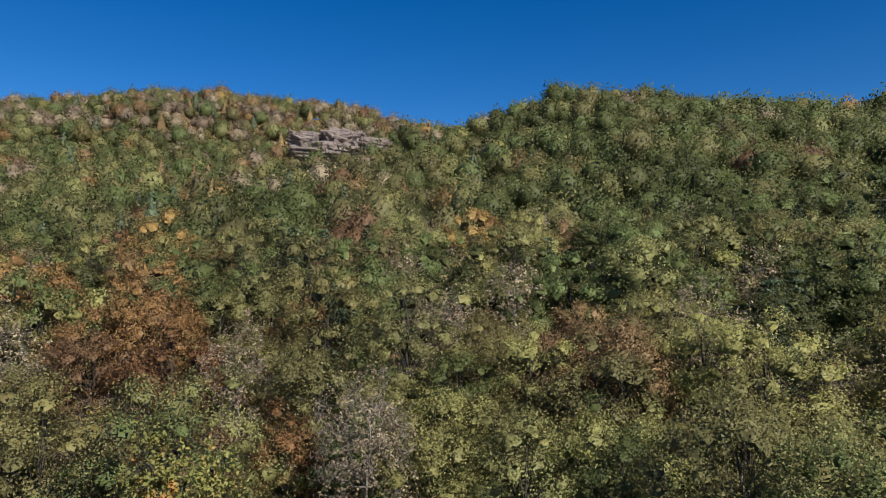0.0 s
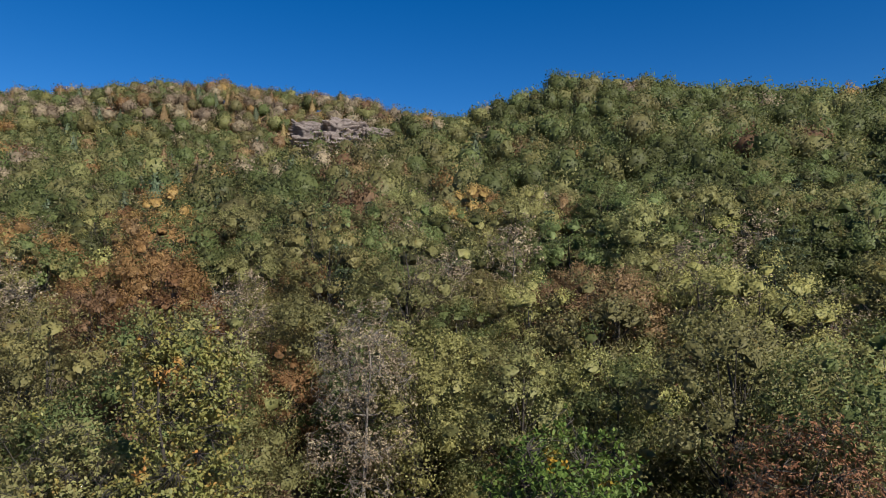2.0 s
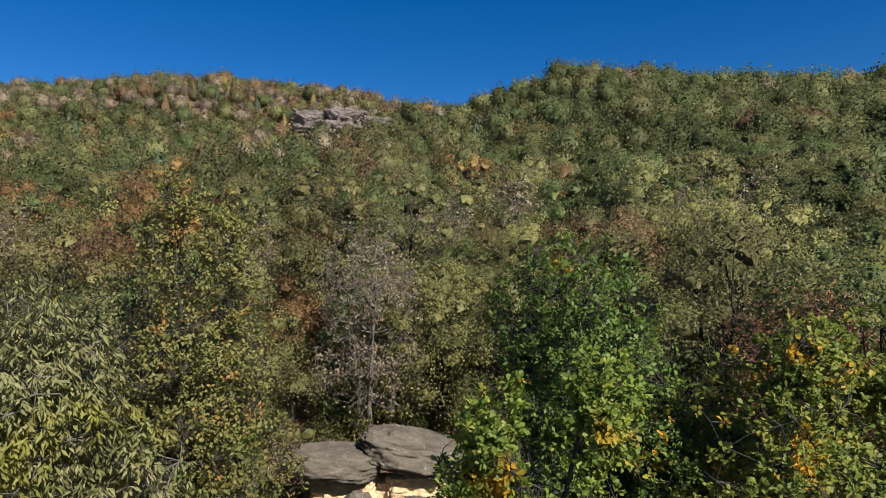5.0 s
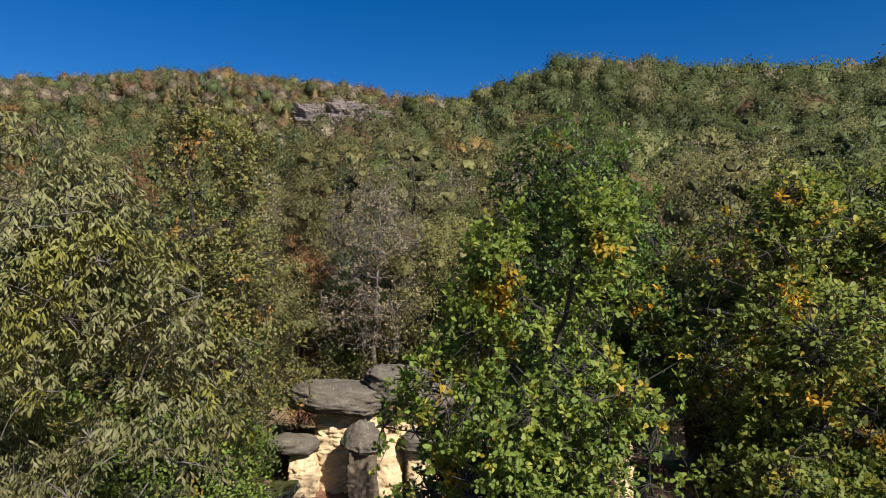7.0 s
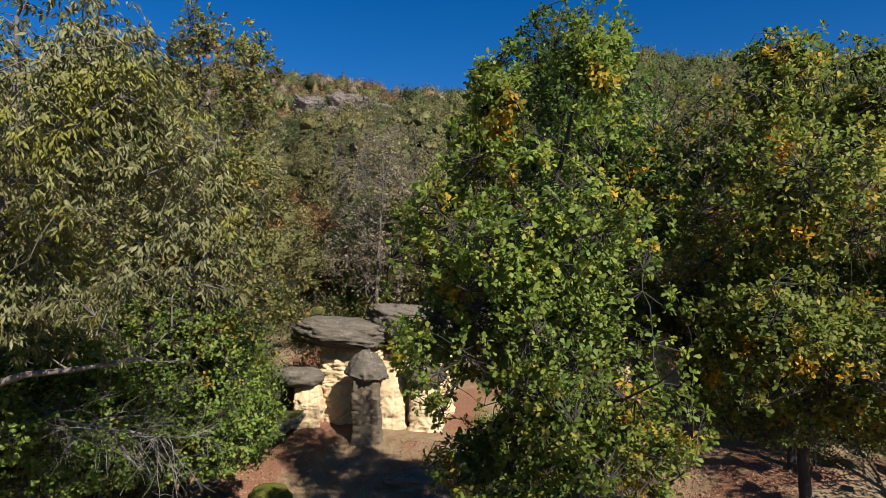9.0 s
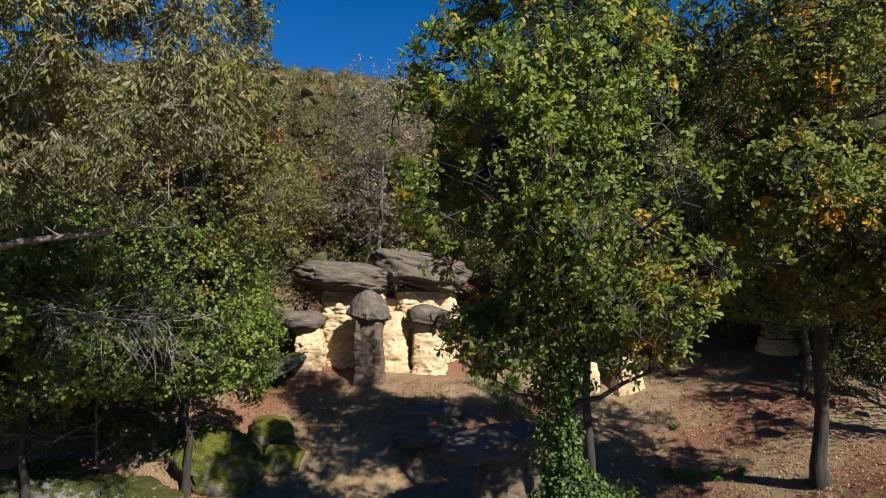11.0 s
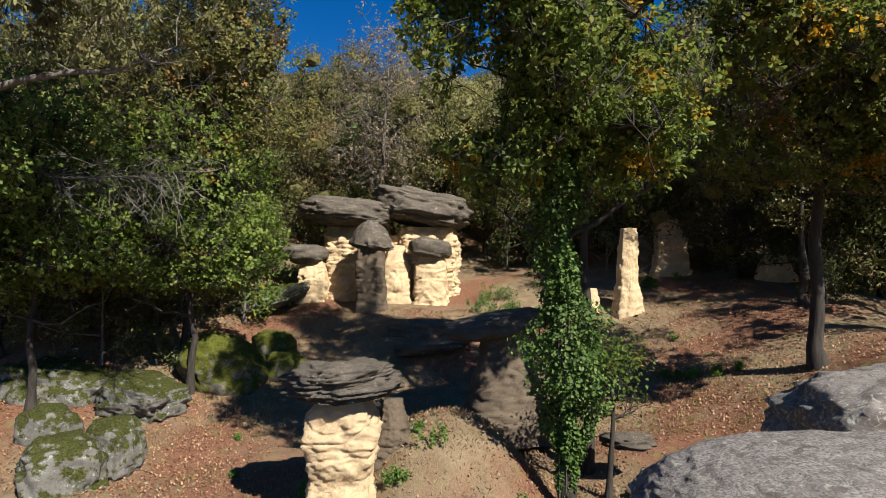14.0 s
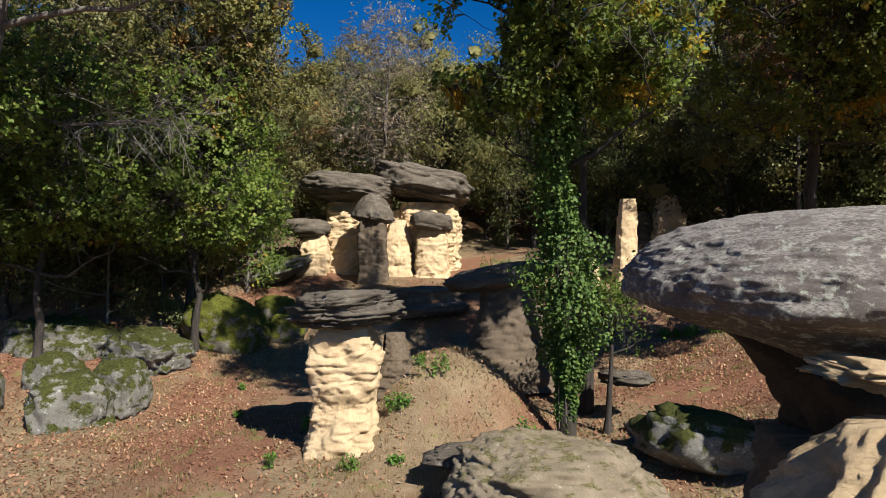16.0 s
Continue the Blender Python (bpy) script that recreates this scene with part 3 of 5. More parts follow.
def billow(seed, height, radius, bare, spread, clumps, leaves, size, swell=0.3, lean=(0, 0), soft=0.65, core=0.5):
    """A rounded tree: limbs that end in dense balls of leaves, with dark gaps between them."""
    rng = np.random.default_rng(seed)
    k = 7
    z = np.linspace(0, 1, k)
    trunk = np.stack([lean[0] * z + rng.normal(0, 0.12, k) * z, lean[1] * z + rng.normal(0, 0.12, k) * z, z * height * 0.85], 1)
    wood = [(trunk, radius * (1.15 - z) + 0.01)]
    mid, tall = height * (0.5 + 0.5 * bare), height * 0.5 * (1 - bare)
    i = np.arange(clumps) + 0.5
    cosv = 1 - 1.75 * i / clumps
    az = 2.39996 * i + rng.uniform(0, 6.28)
    sinv = np.sqrt(1 - cosv**2)
    d = np.stack([sinv * np.cos(az), sinv * np.sin(az), cosv], 1) + rng.normal(0, 0.12, (clumps, 3))
    reach = rng.uniform(0.66, 0.95, clumps)[:, None]
    at = d * reach * np.array([spread, spread, tall]) + np.array([lean[0] * 0.7, lean[1] * 0.7, mid])
    ball = spread * swell * rng.uniform(0.7, 1.35, clumps)
    for c in range(clumps):
        start, _ = along(trunk, np.clip(at[c, 2] / height - 0.18, 0.12, 0.95))
        m = (start + at[c]) / 2 + rng.normal(0, 0.15, 3)
        wood.append((np.array([start, m, at[c]]), np.array([0.2 * radius, 0.1 * radius, 0.01])))
    pick = rng.choice(clumps, leaves, p=ball**2 / (ball**2).sum())
    n = rng.normal(size=(leaves, 3))
    n[:, 2] = n[:, 2] * 0.9 + 0.35
    n = n + 0.8 * d[pick]
    n /= np.linalg.norm(n, axis=1, keepdims=True)
    lump = 1 + 0.35 * vnoise(n * 2.5 + pick[:, None] * 3.1, seed)
    p = at[pick] + n * (ball[pick] * lump * rng.uniform(0.55, 1.2, leaves))[:, None] * np.array([1, 1, 0.8])
    v, f = leaf_cards(rng, p, size, 0.3, 0.1, 0.8, "small", None, 1.2 * n)
    rnd = rng.normal(size=(leaves, 3))
    nv = soft * (n + 0.9 * d[pick]) + (1 - soft) * rnd
    nv /= np.linalg.norm(nv, axis=1, keepdims=True)
    nv = np.repeat(nv, 3, 0)
    if core:
        cv = at[:, None] + ICO_V[None] * (ball * core)[:, None, None] * np.array([1, 1, 0.8]) * rng.uniform(0.55, 1.3, (clumps, 12, 1))
        cf = ICO_F[None] + 12 * np.arange(clumps)[:, None, None] + len(v)
        cn = 0.6 * ICO_V[None] + 0.9 * d[:, None] + rng.normal(0, 0.3, (clumps, 12, 3))
        cn /= np.linalg.norm(cn, axis=2, keepdims=True)
        v, f, nv = np.concatenate([v, cv.reshape(-1, 3)]), np.concatenate([f, cf.reshape(-1, 3)]), np.concatenate([nv, cn.reshape(-1, 3)])
    return tubes(wood, 5), (v, f, nv)


def conifer(seed, height, radius, spread, leaves, size, whorls=14, bare=0.15, fine=False):
    rng = np.random.default_rng(seed)
    trunk = np.stack([np.zeros(6), np.zeros(6), np.linspace(0, height, 6)], 1)
    wood, ats, outs = [(trunk, np.linspace(radius, 0.02, 6))], [], []
    per = max(1, leaves // (whorls * 6))
    for n in range(whorls):
        h = bare + (1 - bare) * n / whorls
        for b in range(6):
            az = rng.uniform(0, 6.28)
            r = spread * (1 - (h - bare) / (1 - bare)) ** 0.8 * rng.uniform(0.7, 1.15) + 0.15
            limb = curve_from(rng, (0, 0, h * height), (math.cos(az), math.sin(az), -0.05), r, 3, 0.1, 0.03)
            wood.append((limb, np.linspace(0.04, 0.01, 4)))
            f = rng.uniform(0.15, 1.0, per)
            p = np.array([along(limb, t)[0] for t in f])
            ats.append(p + rng.normal(0, 1, (per, 3)) * np.array([0.22, 0.22, 0.1]) * (0.5 + r * 0.25))
            outs.append(np.tile([[math.cos(az), math.sin(az), 0.0]], (per, 1)))
    at = np.concatenate(ats)
    return tubes(wood, 4), leaf_cards(rng, at, size, 0.6, 0.0, 0.5, "small", np.concatenate(outs), 0.5 * np.concatenate(outs))


def tree_proto(name, wood, leaf, bark, mat):
    return mesh_of(name + "_trunk", *wood, bark), mesh_of(name + "_crown", *leaf[:2], mat, normals=leaf[2] if len(leaf) > 2 else None, tone=leaf[3] if len(leaf) > 3 else None)


def plant_tree(meshes, name, x, y, turn=0.0, scale=1.0, label="", group="", z=None, crown_label=""):
    t = empty(name, x, y, land_at(x, y) - 0.08 if z is None else z, turn, scale)
    child("trunk", meshes[0], t)
    child("crown", meshes[1], t, crown_label)
    return tagged(t, label, "tree", group)


def far_crown(rng, seed, r, h, cards, size, cone=False):
    """The crown of a tree far off, base at the origin: an uneven dome with leaf sprays all over it."""
    if not cone:
        nu, nv = 11, 7
        az, el = np.meshgrid(np.linspace(0, 2 * np.pi, nu, endpoint=False), np.linspace(-0.9, np.pi / 2, nv))
        q = np.stack([np.cos(az) * np.cos(el), np.sin(az) * np.cos(el), np.sin(el)], -1).reshape(-1, 3)

        def dome(d):
            lump = 1 + 0.28 * vnoise(d * 2.0 + seed * 1.7, seed) + 0.24 * vnoise(d * 4.4 + seed, seed + 1)
            return lump[:, None] * np.array([r, r, h * 0.42])

        mid = np.array([0, 0, h * 0.58])
        k = np.arange(nu * nv).reshape(nv, nu)
        e = np.roll(k, -1, 1)
        cf = np.concatenate([np.stack([k[:-1], e[:-1], e[1:]], -1).reshape(-1, 3), np.stack([k[:-1], e[1:], k[1:]], -1).reshape(-1, 3)])
        d = rng.normal(size=(cards, 3))
        d[:, 2] = np.abs(d[:, 2] + 0.25) - 0.25
        d /= np.linalg.norm(d, axis=1, keepdims=True)
        at = d * dome(d) * rng.uniform(0.68, 1.13, (cards, 1)) + mid
        v, f = leaf_cards(rng, at, size, 0.3, 0.0, 0.8, "small", None, 1.3 * d)
        nv_ = d + rng.normal(0, 0.5, d.shape)
        nv_ = np.repeat(nv_ / np.linalg.norm(nv_, axis=1, keepdims=True), 3, 0)
        return np.concatenate([v, q * dome(q) * 0.66 + mid]), np.concatenate([f, cf + len(v)]), np.concatenate([nv_, q])
    n = cards
    u = rng.uniform(0.02, 1, n) ** 0.7
    az = rng.uniform(0, 6.28, n)
    q = r * u * rng.uniform(0.75, 1.1, n) * (1 + 0.2 * np.sin(u * 40))
    at = np.stack([np.cos(az) * q, np.sin(az) * q, h * (1 - u) + 0.1 * h], 1)
    d = np.stack([np.cos(az), np.sin(az), 0.5 + 0 * az], 1)
    v, f = leaf_cards(rng, at, size, 0.3, 0.0, 0.7, "small", 0.4 * d, 1.1 * d)
    nv = d + rng.normal(0, 0.2, d.shape)
    nv = np.repeat(nv / np.linalg.norm(nv, axis=1, keepdims=True), 3, 0)
    a = np.linspace(0, 6.283, 9)[:-1]
    ring = [np.stack([np.cos(a) * r * q, np.sin(a) * r * q, 0 * a + h * (0.98 - q)], 1) for q in (0.04, 0.45, 0.8)]
    cf = [(8 * k + (i + 1) % 8, 8 * k + i, 8 * k + 8 + i) for k in range(2) for i in range(8)] + [(8 * k + 8 + (i + 1) % 8, 8 * k + (i + 1) % 8, 8 * k + 8 + i) for k in range(2) for i in range(8)]
    cn = np.tile(np.stack([np.cos(a), np.sin(a), 0.5 + 0 * a], 1), (3, 1)) / 1.118
    return np.concatenate([v, *ring]), np.concatenate([f, np.array(cf) + len(v)]), np.concatenate([nv, cn])


# ---- woods: far, middle, near ----
WORDS = ["dark green", "olive green", "yellow-green", "orange", "rust-brown", "grey-brown half-bare", "dark needled", "golden needled"]
# trees that stand out by their colour: place on the slope and kind
SPOTS = [(-34, 72, 3), (-41, 69, 3), (-31, 65, 4), (1.7, 58, 5), (11.8, 48.5, 4), (13.5, 58, 4), (-21, 48, 3), (20, 49, 5), (30, 52, 6), (33, 57, 6), (36, 55, 0), (-10, 83, 4), (-47, 72, 3), (-49, 82, 3), (-27, 56, 3), (-27, 51, 4), (-38, 97, 3), (-13, 82, 4), (19, 81, 5), (19, 94, 4), (14, 58, 5), (30, 72, 2), (32, 108, 2), (30, 149, 3), (-139, 254, 2), (-118, 248, 2), (-83, 200, 7), (-70, 202, 7), (-57, 158, 7), (2, 80, 5), (6, 114, 6), (37, 63, 0), (42, 60, 0), (31, 62, 5), (3, 42, 2), (16, 39, 1), (-13, 43, 5), (-19, 33, 2), (-19, 89, 6), (-29, 96, 6), (-23, 59, 6), (-15, 107, 4), (-25, 162, 4), (81, 141, 4), (56, 92, 6), (63, 88, 6), (60, 97, 0), (52, 98, 0)]


def choose(rng, x, y):
    """Kind of tree by place: needles and gold high on the ridge, oaks below."""
    for sx, sy, kind in SPOTS:
        if math.hypot(x - sx, y - sy) < 2.6 + 0.022 * sy:
            return kind
    q = fbm(np.array([[x * 0.03, y * 0.03, 0.0]]), 3, 41)[0]
    if y > 285 and x < 20:
        p = [0.16, 0.26, 0.05, 0.02, 0.06, 0.3, 0.07, 0.08]
    elif x > 20 and y > 85:
        p = [0.72, 0.19, 0.04, 0.01, 0.01, 0.02, 0.01, 0.0]
    elif y < 62:
        p = [0.15, 0.38, 0.25, 0.03, 0.03, 0.14, 0.02, 0.0]
    elif q > 0.3:
        p = [0.28, 0.3, 0.14, 0.05, 0.04, 0.12, 0.06, 0.01]
    else:
        p = [0.5, 0.29, 0.07, 0.012, 0.012, 0.05, 0.07, 0.0]
    return rng.choice(8, p=np.array(p) / sum(p))


def far_woods():
    rng = np.random.default_rng(5)
    protos = {}
    for far, (cards, size) in enumerate(((540, 0.42), (270, 0.55))):
        protos[far, 0] = [far_crown(rng, 900 + i, 3.7, 8.8, cards, size) for i in range(7)]
        protos[far, 1] = [far_crown(rng, 0, 3.1, 8.8, cards, size, True) for _ in range(7)]
    vs, fs, mi, ns, tn, base = [], [], [], [], [], 0
    y = 104.0
    while y < 400:
        step = 5.0 + (y - 104) * 0.008
        half = 0.73 * (y + 4) + 10
        for x in np.arange(-half, half, step):
            px, py = x + rng.uniform(-2, 2), y + rng.uniform(-2, 2)
            if (px > 25 and py > 285) or (-64 < px < -16 and 222 < py < 272) or (-128 < px < -118 and 280 < py < 298):
                continue
            k = choose(rng, px, py)
            v, f, nv = protos[int(py > 170), int(k >= 6)][rng.integers(7)]
            s, a = rng.uniform(0.7, 1.35), rng.uniform(0, 6.28)
            r = np.array([[math.cos(a), -math.sin(a), 0], [math.sin(a), math.cos(a), 0], [0, 0, 1]])
            vs.append(v @ r.T * s * np.array([1, 1, rng.uniform(0.85, 1.25)]) + np.array([px, py, land_at(px, py)]))
            fs.append(f + base)
            mi.append(np.full(len(f), k))
            ns.append(nv @ r.T)
            tn.append(np.full(len(v), rng.uniform()))
            base += len(v)
        y += step * 0.92
    ob = new("far_woods", mesh_of("far_woods", np.concatenate(vs), np.concatenate(fs), FAR_KINDS, True, np.concatenate(mi), np.concatenate(ns), np.concatenate(tn)))
    tagged(ob, "autumn woods of mixed trees covering the hillside", "woods", kind="stuff")


far_woods()


def middle_woods():
    rng = np.random.default_rng(11)
    protos = {}
    for k in range(8):
        for far in (0, 1, 2):
            mat = (NEAR_KINDS, MID_KINDS, MID_KINDS)[far][k]
            for v in range(2):
                if k >= 6:
                    w, f = conifer(100 + 10 * k + v, 11 + 2 * v, 0.16, 2.3, (7000, 5000, 2600)[far], (0.22, 0.27, 0.38)[far])
                elif k == 5:
                    w, f = leafy(250 + v, [(0, 0, 0), (0.1, 0, 5), (0.2, 0.1, 9.0 + v)], 0.14, [(0, 0, 8.0 + v, 2.6, 2.5, 3.0), (0.7, 0.4, 5.2, 2.2, 2.2, 2.0), (-0.8, -0.5, 6.0, 1.8, 1.8, 2.2)],
                                 (1500, 700, 330)[far], 5, (0.13, 0.2, 0.3)[far], slim=0.5, droop=0.3, limbs=(60, 40, 24)[far], drawn=(1, 0.8, 0.5)[far])
                else:
                    w, f = billow(200 + 10 * k + v, 10.5 + 2 * v, 0.17, 0.06, 3.6 + 0.5 * v, (60, 50, 34)[far], (20000, 13000, 5600)[far], (0.11, 0.14, 0.21)[far], (0.25, 0.27, 0.3)[far], soft=0.5, core=(0.36, 0.44, 0.55)[far])
                protos[k, far, v] = tree_proto("tree", w, f, BARK if k != 5 else TWIG, mat)
    y = 31.0
    while y < 103:
        step = 4.7 + 0.012 * y
        half = 0.73 * (y + 3) + 5
        for x in np.arange(-half, half, step):
            px, py = x + rng.uniform(-1.5, 1.5), y + rng.uniform(-1.5, 1.5)
            if 4 < px < 14 and py < 34 or -10 < px < 4 and py < 35.5:
                continue
            k = choose(rng, px, py)
            plant_tree(protos[k, 2 if py > 58 else 1 if py > 36 else 0, int(rng.integers(2))], "tree", px, py, rng.uniform(0, 6.28), rng.uniform(0.75, 1.2),
                       WORDS[k] + " autumn tree on the wooded slope", "trees of the slope")
        y += step * 0.93
    return protos


MIDDLE = middle_woods()


def near_trees():
    leafy_tree("oak_tree", 2.3, 12.0, "tall oak with green and yellowing leaves and an ivy-clad trunk", OAK_NEAR, BARK, 1, [(2.2, 11.8, 4), (1.9, 11.2, 8), (1.5, 10.4, 12), (2.4, 9.6, 15.8)], 0.17,
               [(1.9, 10.2, 13.0, 2.15, 2.3, 2.7), (2.4, 10.0, 10.2, 2.1, 2.5, 2.2), (0.75, 9.4, 12.0, 1.3, 1.6, 3.0), (-0.35, 9.8, 11.4, 0.95, 1.3, 2.2), (2.6, 9.5, 15.7, 0.7, 0.7, 1.1), (0.9, 9.4, 15.2, 0.7, 0.7, 1.0), (3.4, 10.8, 8.4, 1.2, 1.5, 1.2), (0.7, 10.6, 8.2, 1.2, 1.5, 1.1)],
               4700, 10, 0.125, lobed=True, gaps=0.12)
    leafy_tree("oak_tree", 3.2, 14.2, "slender dark green oak beside the ivy-clad one", OAK_REAR, BARK, 7, [(3.3, 14.2, 5), (3.1, 14.0, 10), (3.2, 13.9, 17)], 0.16,
               [(3.2, 13.8, 16.2, 2.2, 2.1, 2.7), (3.0, 13.9, 12.4, 2.4, 2.2, 2.8), (4.2, 13.6, 13.8, 1.7, 1.7, 2.0)], 4200, 8, 0.125, gaps=0.0)
    leafy_tree("oak_tree", 10.6, 16.8, "dark oak with green and ochre leaves on the bank", OAK_DARK, BARK, 2, [(10.5, 16.7, 4.5), (10.0, 15.8, 8), (9.0, 14.0, 12), (7.4, 11.6, 15.8)], 0.24,
               [(7.4, 11.8, 13.8, 3.0, 2.8, 2.9), (9.8, 13.2, 12.8, 3.3, 3.0, 3.4), (7.0, 11.2, 16.2, 0.9, 0.9, 1.0), (9.4, 12.2, 16.0, 1.1, 1.1, 1.2), (11.6, 15.0, 11.8, 2.0, 2.0, 2.0), (6.5, 10.6, 10.8, 1.7, 1.8, 1.6), (9.0, 10.8, 10.6, 2.2, 2.0, 1.8), (8.0, 13.2, 9.3, 2.4, 2.2, 1.4), (11.2, 13.8, 9.1, 2.3, 2.2, 1.4), (11.2, 12.2, 10.6, 1.8, 1.8, 1.6)],
               9000, 9, 0.13, lobed=True, gaps=0.1, limbs=90)
    # added oak, mostly out of view, to darken the woods on the right
    leafy_tree("oak_tree", 19.6, 21.0, "broad dark oak added past the right edge to shade the bank", OAK_DARK, BARK, 6, [(19.6, 20.9, 5), (19.2, 20.5, 9), (19, 20.2, 13)], 0.22,
               [(19.0, 20.0, 12.2, 3.4, 3.4, 3.2), (20.6, 21.4, 10.4, 3.2, 3.2, 3.0)], 4600, 7, 0.16)
    leafy_tree("chestnut_tree", -10.8, 11.5, "chestnut tree with drooping olive-grey leaves", CHESTNUT, TWIG, 3, [(-10.7, 11.4, 5), (-10.0, 11.0, 9.5), (-9.0, 10.4, 13), (-8.6, 10.0, 17)], 0.24,
               [(-8.6, 10.0, 15.0, 3.0, 2.6, 3.2), (-6.2, 10.6, 12.6, 2.4, 2.2, 2.6), (-9.3, 10.2, 11.8, 2.0, 1.8, 1.8), (-7.0, 10.2, 15.6, 1.4, 1.4, 1.6)], 3500, 11, 0.18, slim=0.27, droop=0.95, gaps=0.14, limbs=80, drawn=0.35)
    leafy_tree("oak_tree", -9.8, 21.2, "tall oak turning yellow and orange beside the mossy boulder", OAK_OCHRE, BARK, 4, [(-9.6, 21, 6), (-9.0, 20.4, 11), (-8.4, 19.6, 15), (-8.6, 19.3, 19.4)], 0.2,
               [(-8.7, 19.3, 19.0, 1.15, 1.1, 2.2), (-7.1, 19.6, 18.4, 1.1, 1.1, 2.2), (-8.1, 19.6, 14.4, 2.5, 2.3, 3.0), (-6.6, 19.8, 12.0, 1.8, 1.8, 2.4), (-9.6, 20.0, 12.0, 2.2, 2.2, 2.6)], 4600, 7, 0.15)
    leafy_tree("hornbeam_tree", -14.5, 21.8, "yellow-green hornbeam in the dense woods", OLIVE, BARK, 8, [(-14.2, 21.6, 6), (-13.6, 21.2, 15)], 0.17,
               [(-13.4, 21.0, 14.2, 3.2, 2.9, 3.2), (-14.6, 21.5, 11.0, 3.0, 2.8, 2.8)], 3600, 7, 0.16)
    # the low hornbeams that shade the boulders
    for k, (x, y, twigs, blobs) in enumerate((
            (-8.9, 19.4, 3600, [(-9.0, 19.0, 8.4, 2.9, 2.6, 3.0), (-7.6, 19.4, 6.6, 1.9, 1.8, 1.6), (-10.2, 18.6, 6.4, 2.0, 1.8, 1.5)]),
            (-12.8, 17.2, 3800, [(-12.4, 16.6, 8.6, 3.2, 2.8, 3.2), (-11.0, 16.2, 6.6, 2.0, 1.8, 1.5), (-13.6, 16.0, 6.2, 2.0, 1.8, 1.4)]),
            (-11.8, 23.2, 3400, [(-11.4, 23.0, 9.6, 3.3, 2.9, 3.6), (-10.6, 22.6, 6.8, 2.4, 2.2, 1.5)]),
            (-10.6, 26.6, 2800, [(-10.2, 26.4, 10.2, 2.3, 2.2, 3.0), (-10.8, 25.8, 7.4, 2.0, 1.9, 1.6)]),
            (-15.8, 20.0, 3400, [(-15.2, 19.8, 8.8, 3.6, 3.0, 3.4), (-15.0, 19.0, 6.0, 2.4, 2.2, 1.4)]),
            (-14.4, 14.0, 2600, [(-13.0, 13.2, 9.6, 2.6, 2.3, 2.0), (-11.4, 12.8, 8.2, 1.6, 1.5, 1.0)]))):
        bx, by, bz = blobs[0][:3]
        leafy_tree("hornbeam_tree", x, y, "green hornbeam shading the mossy boulders", HORNBEAM, BARK, 20 + k, [(x + 0.1, y - 0.1, 3.8), ((x + bx) / 2, (y + by) / 2, 6.5), (bx, by, bz + 1.8)], 0.14,
                   blobs, twigs, 6, 0.135, "hornbeams by the boulders", slim=0.75)
    leafy_tree("cherry_tree", 12.9, 21.6, "russet half-bare tree with a twiggy crown", RUSSET, BARK, 31, [(12.9, 21.5, 7), (12.8, 21.3, 15)], 0.16,
               [(12.9, 21.3, 14.6, 3.0, 2.6, 2.8), (13.6, 21.6, 11.8, 2.4, 2.2, 2.0)], 2600, 5, 0.15, slim=0.35, droop=0.6)
    leafy_tree("hornbeam_tree", -20.5, 17.5, "dark hornbeam with green and ochre leaves", HORNBEAM, BARK, 33, [(-20.2, 17.4, 6), (-20, 17, 11)], 0.17, [(-19.8, 17.2, 9.6, 3.6, 3.2, 4.0)], 2600, 7, 0.15, slim=0.7)
    for k, x, y, s, v in ((1, 14.8, 24.6, 1.1, 0), (1, 13.0, 27.5, 1.2, 1), (1, 17.5, 18.0, 1.1, 0), (0, 17.5, 24.0, 1.2, 1), (2, 20.0, 28.0, 1.1, 0), 
                          (1, -19.5, 28.0, 1.15, 0), (0, -13.5, 28.0, 1.2, 1), (1, -13.0, 31.5, 1.2, 0), (2, -22.0, 23.0, 1.1, 1), (5, -4.0, 33.8, 1.25, 1), (2, -0.6, 36.0, 1.1, 0), (1, 4.6, 34.0, 1.0, 1),
                          (0, 9.5, 33.0, 1.1, 0)):
        plant_tree(MIDDLE[k, 0, v], "tree", x, y, x * 1.7, s, WORDS[k] + " autumn tree near the clearing", "trees of the clearing")
    # a sapling with one round tuft
    sap = tree_proto("sapling", *grow(12, 3.2, 0.075, 0.62, 0.9, 8, 4, 4, 1500, 0.1, slim=0.6, lean=(0.15, 0)), BARK, OAK_NEAR)
    plant_tree(sap, "sapling", 3.35, 12.6, 0, 1.0, "sapling with a small green tuft of leaves")


near_trees()


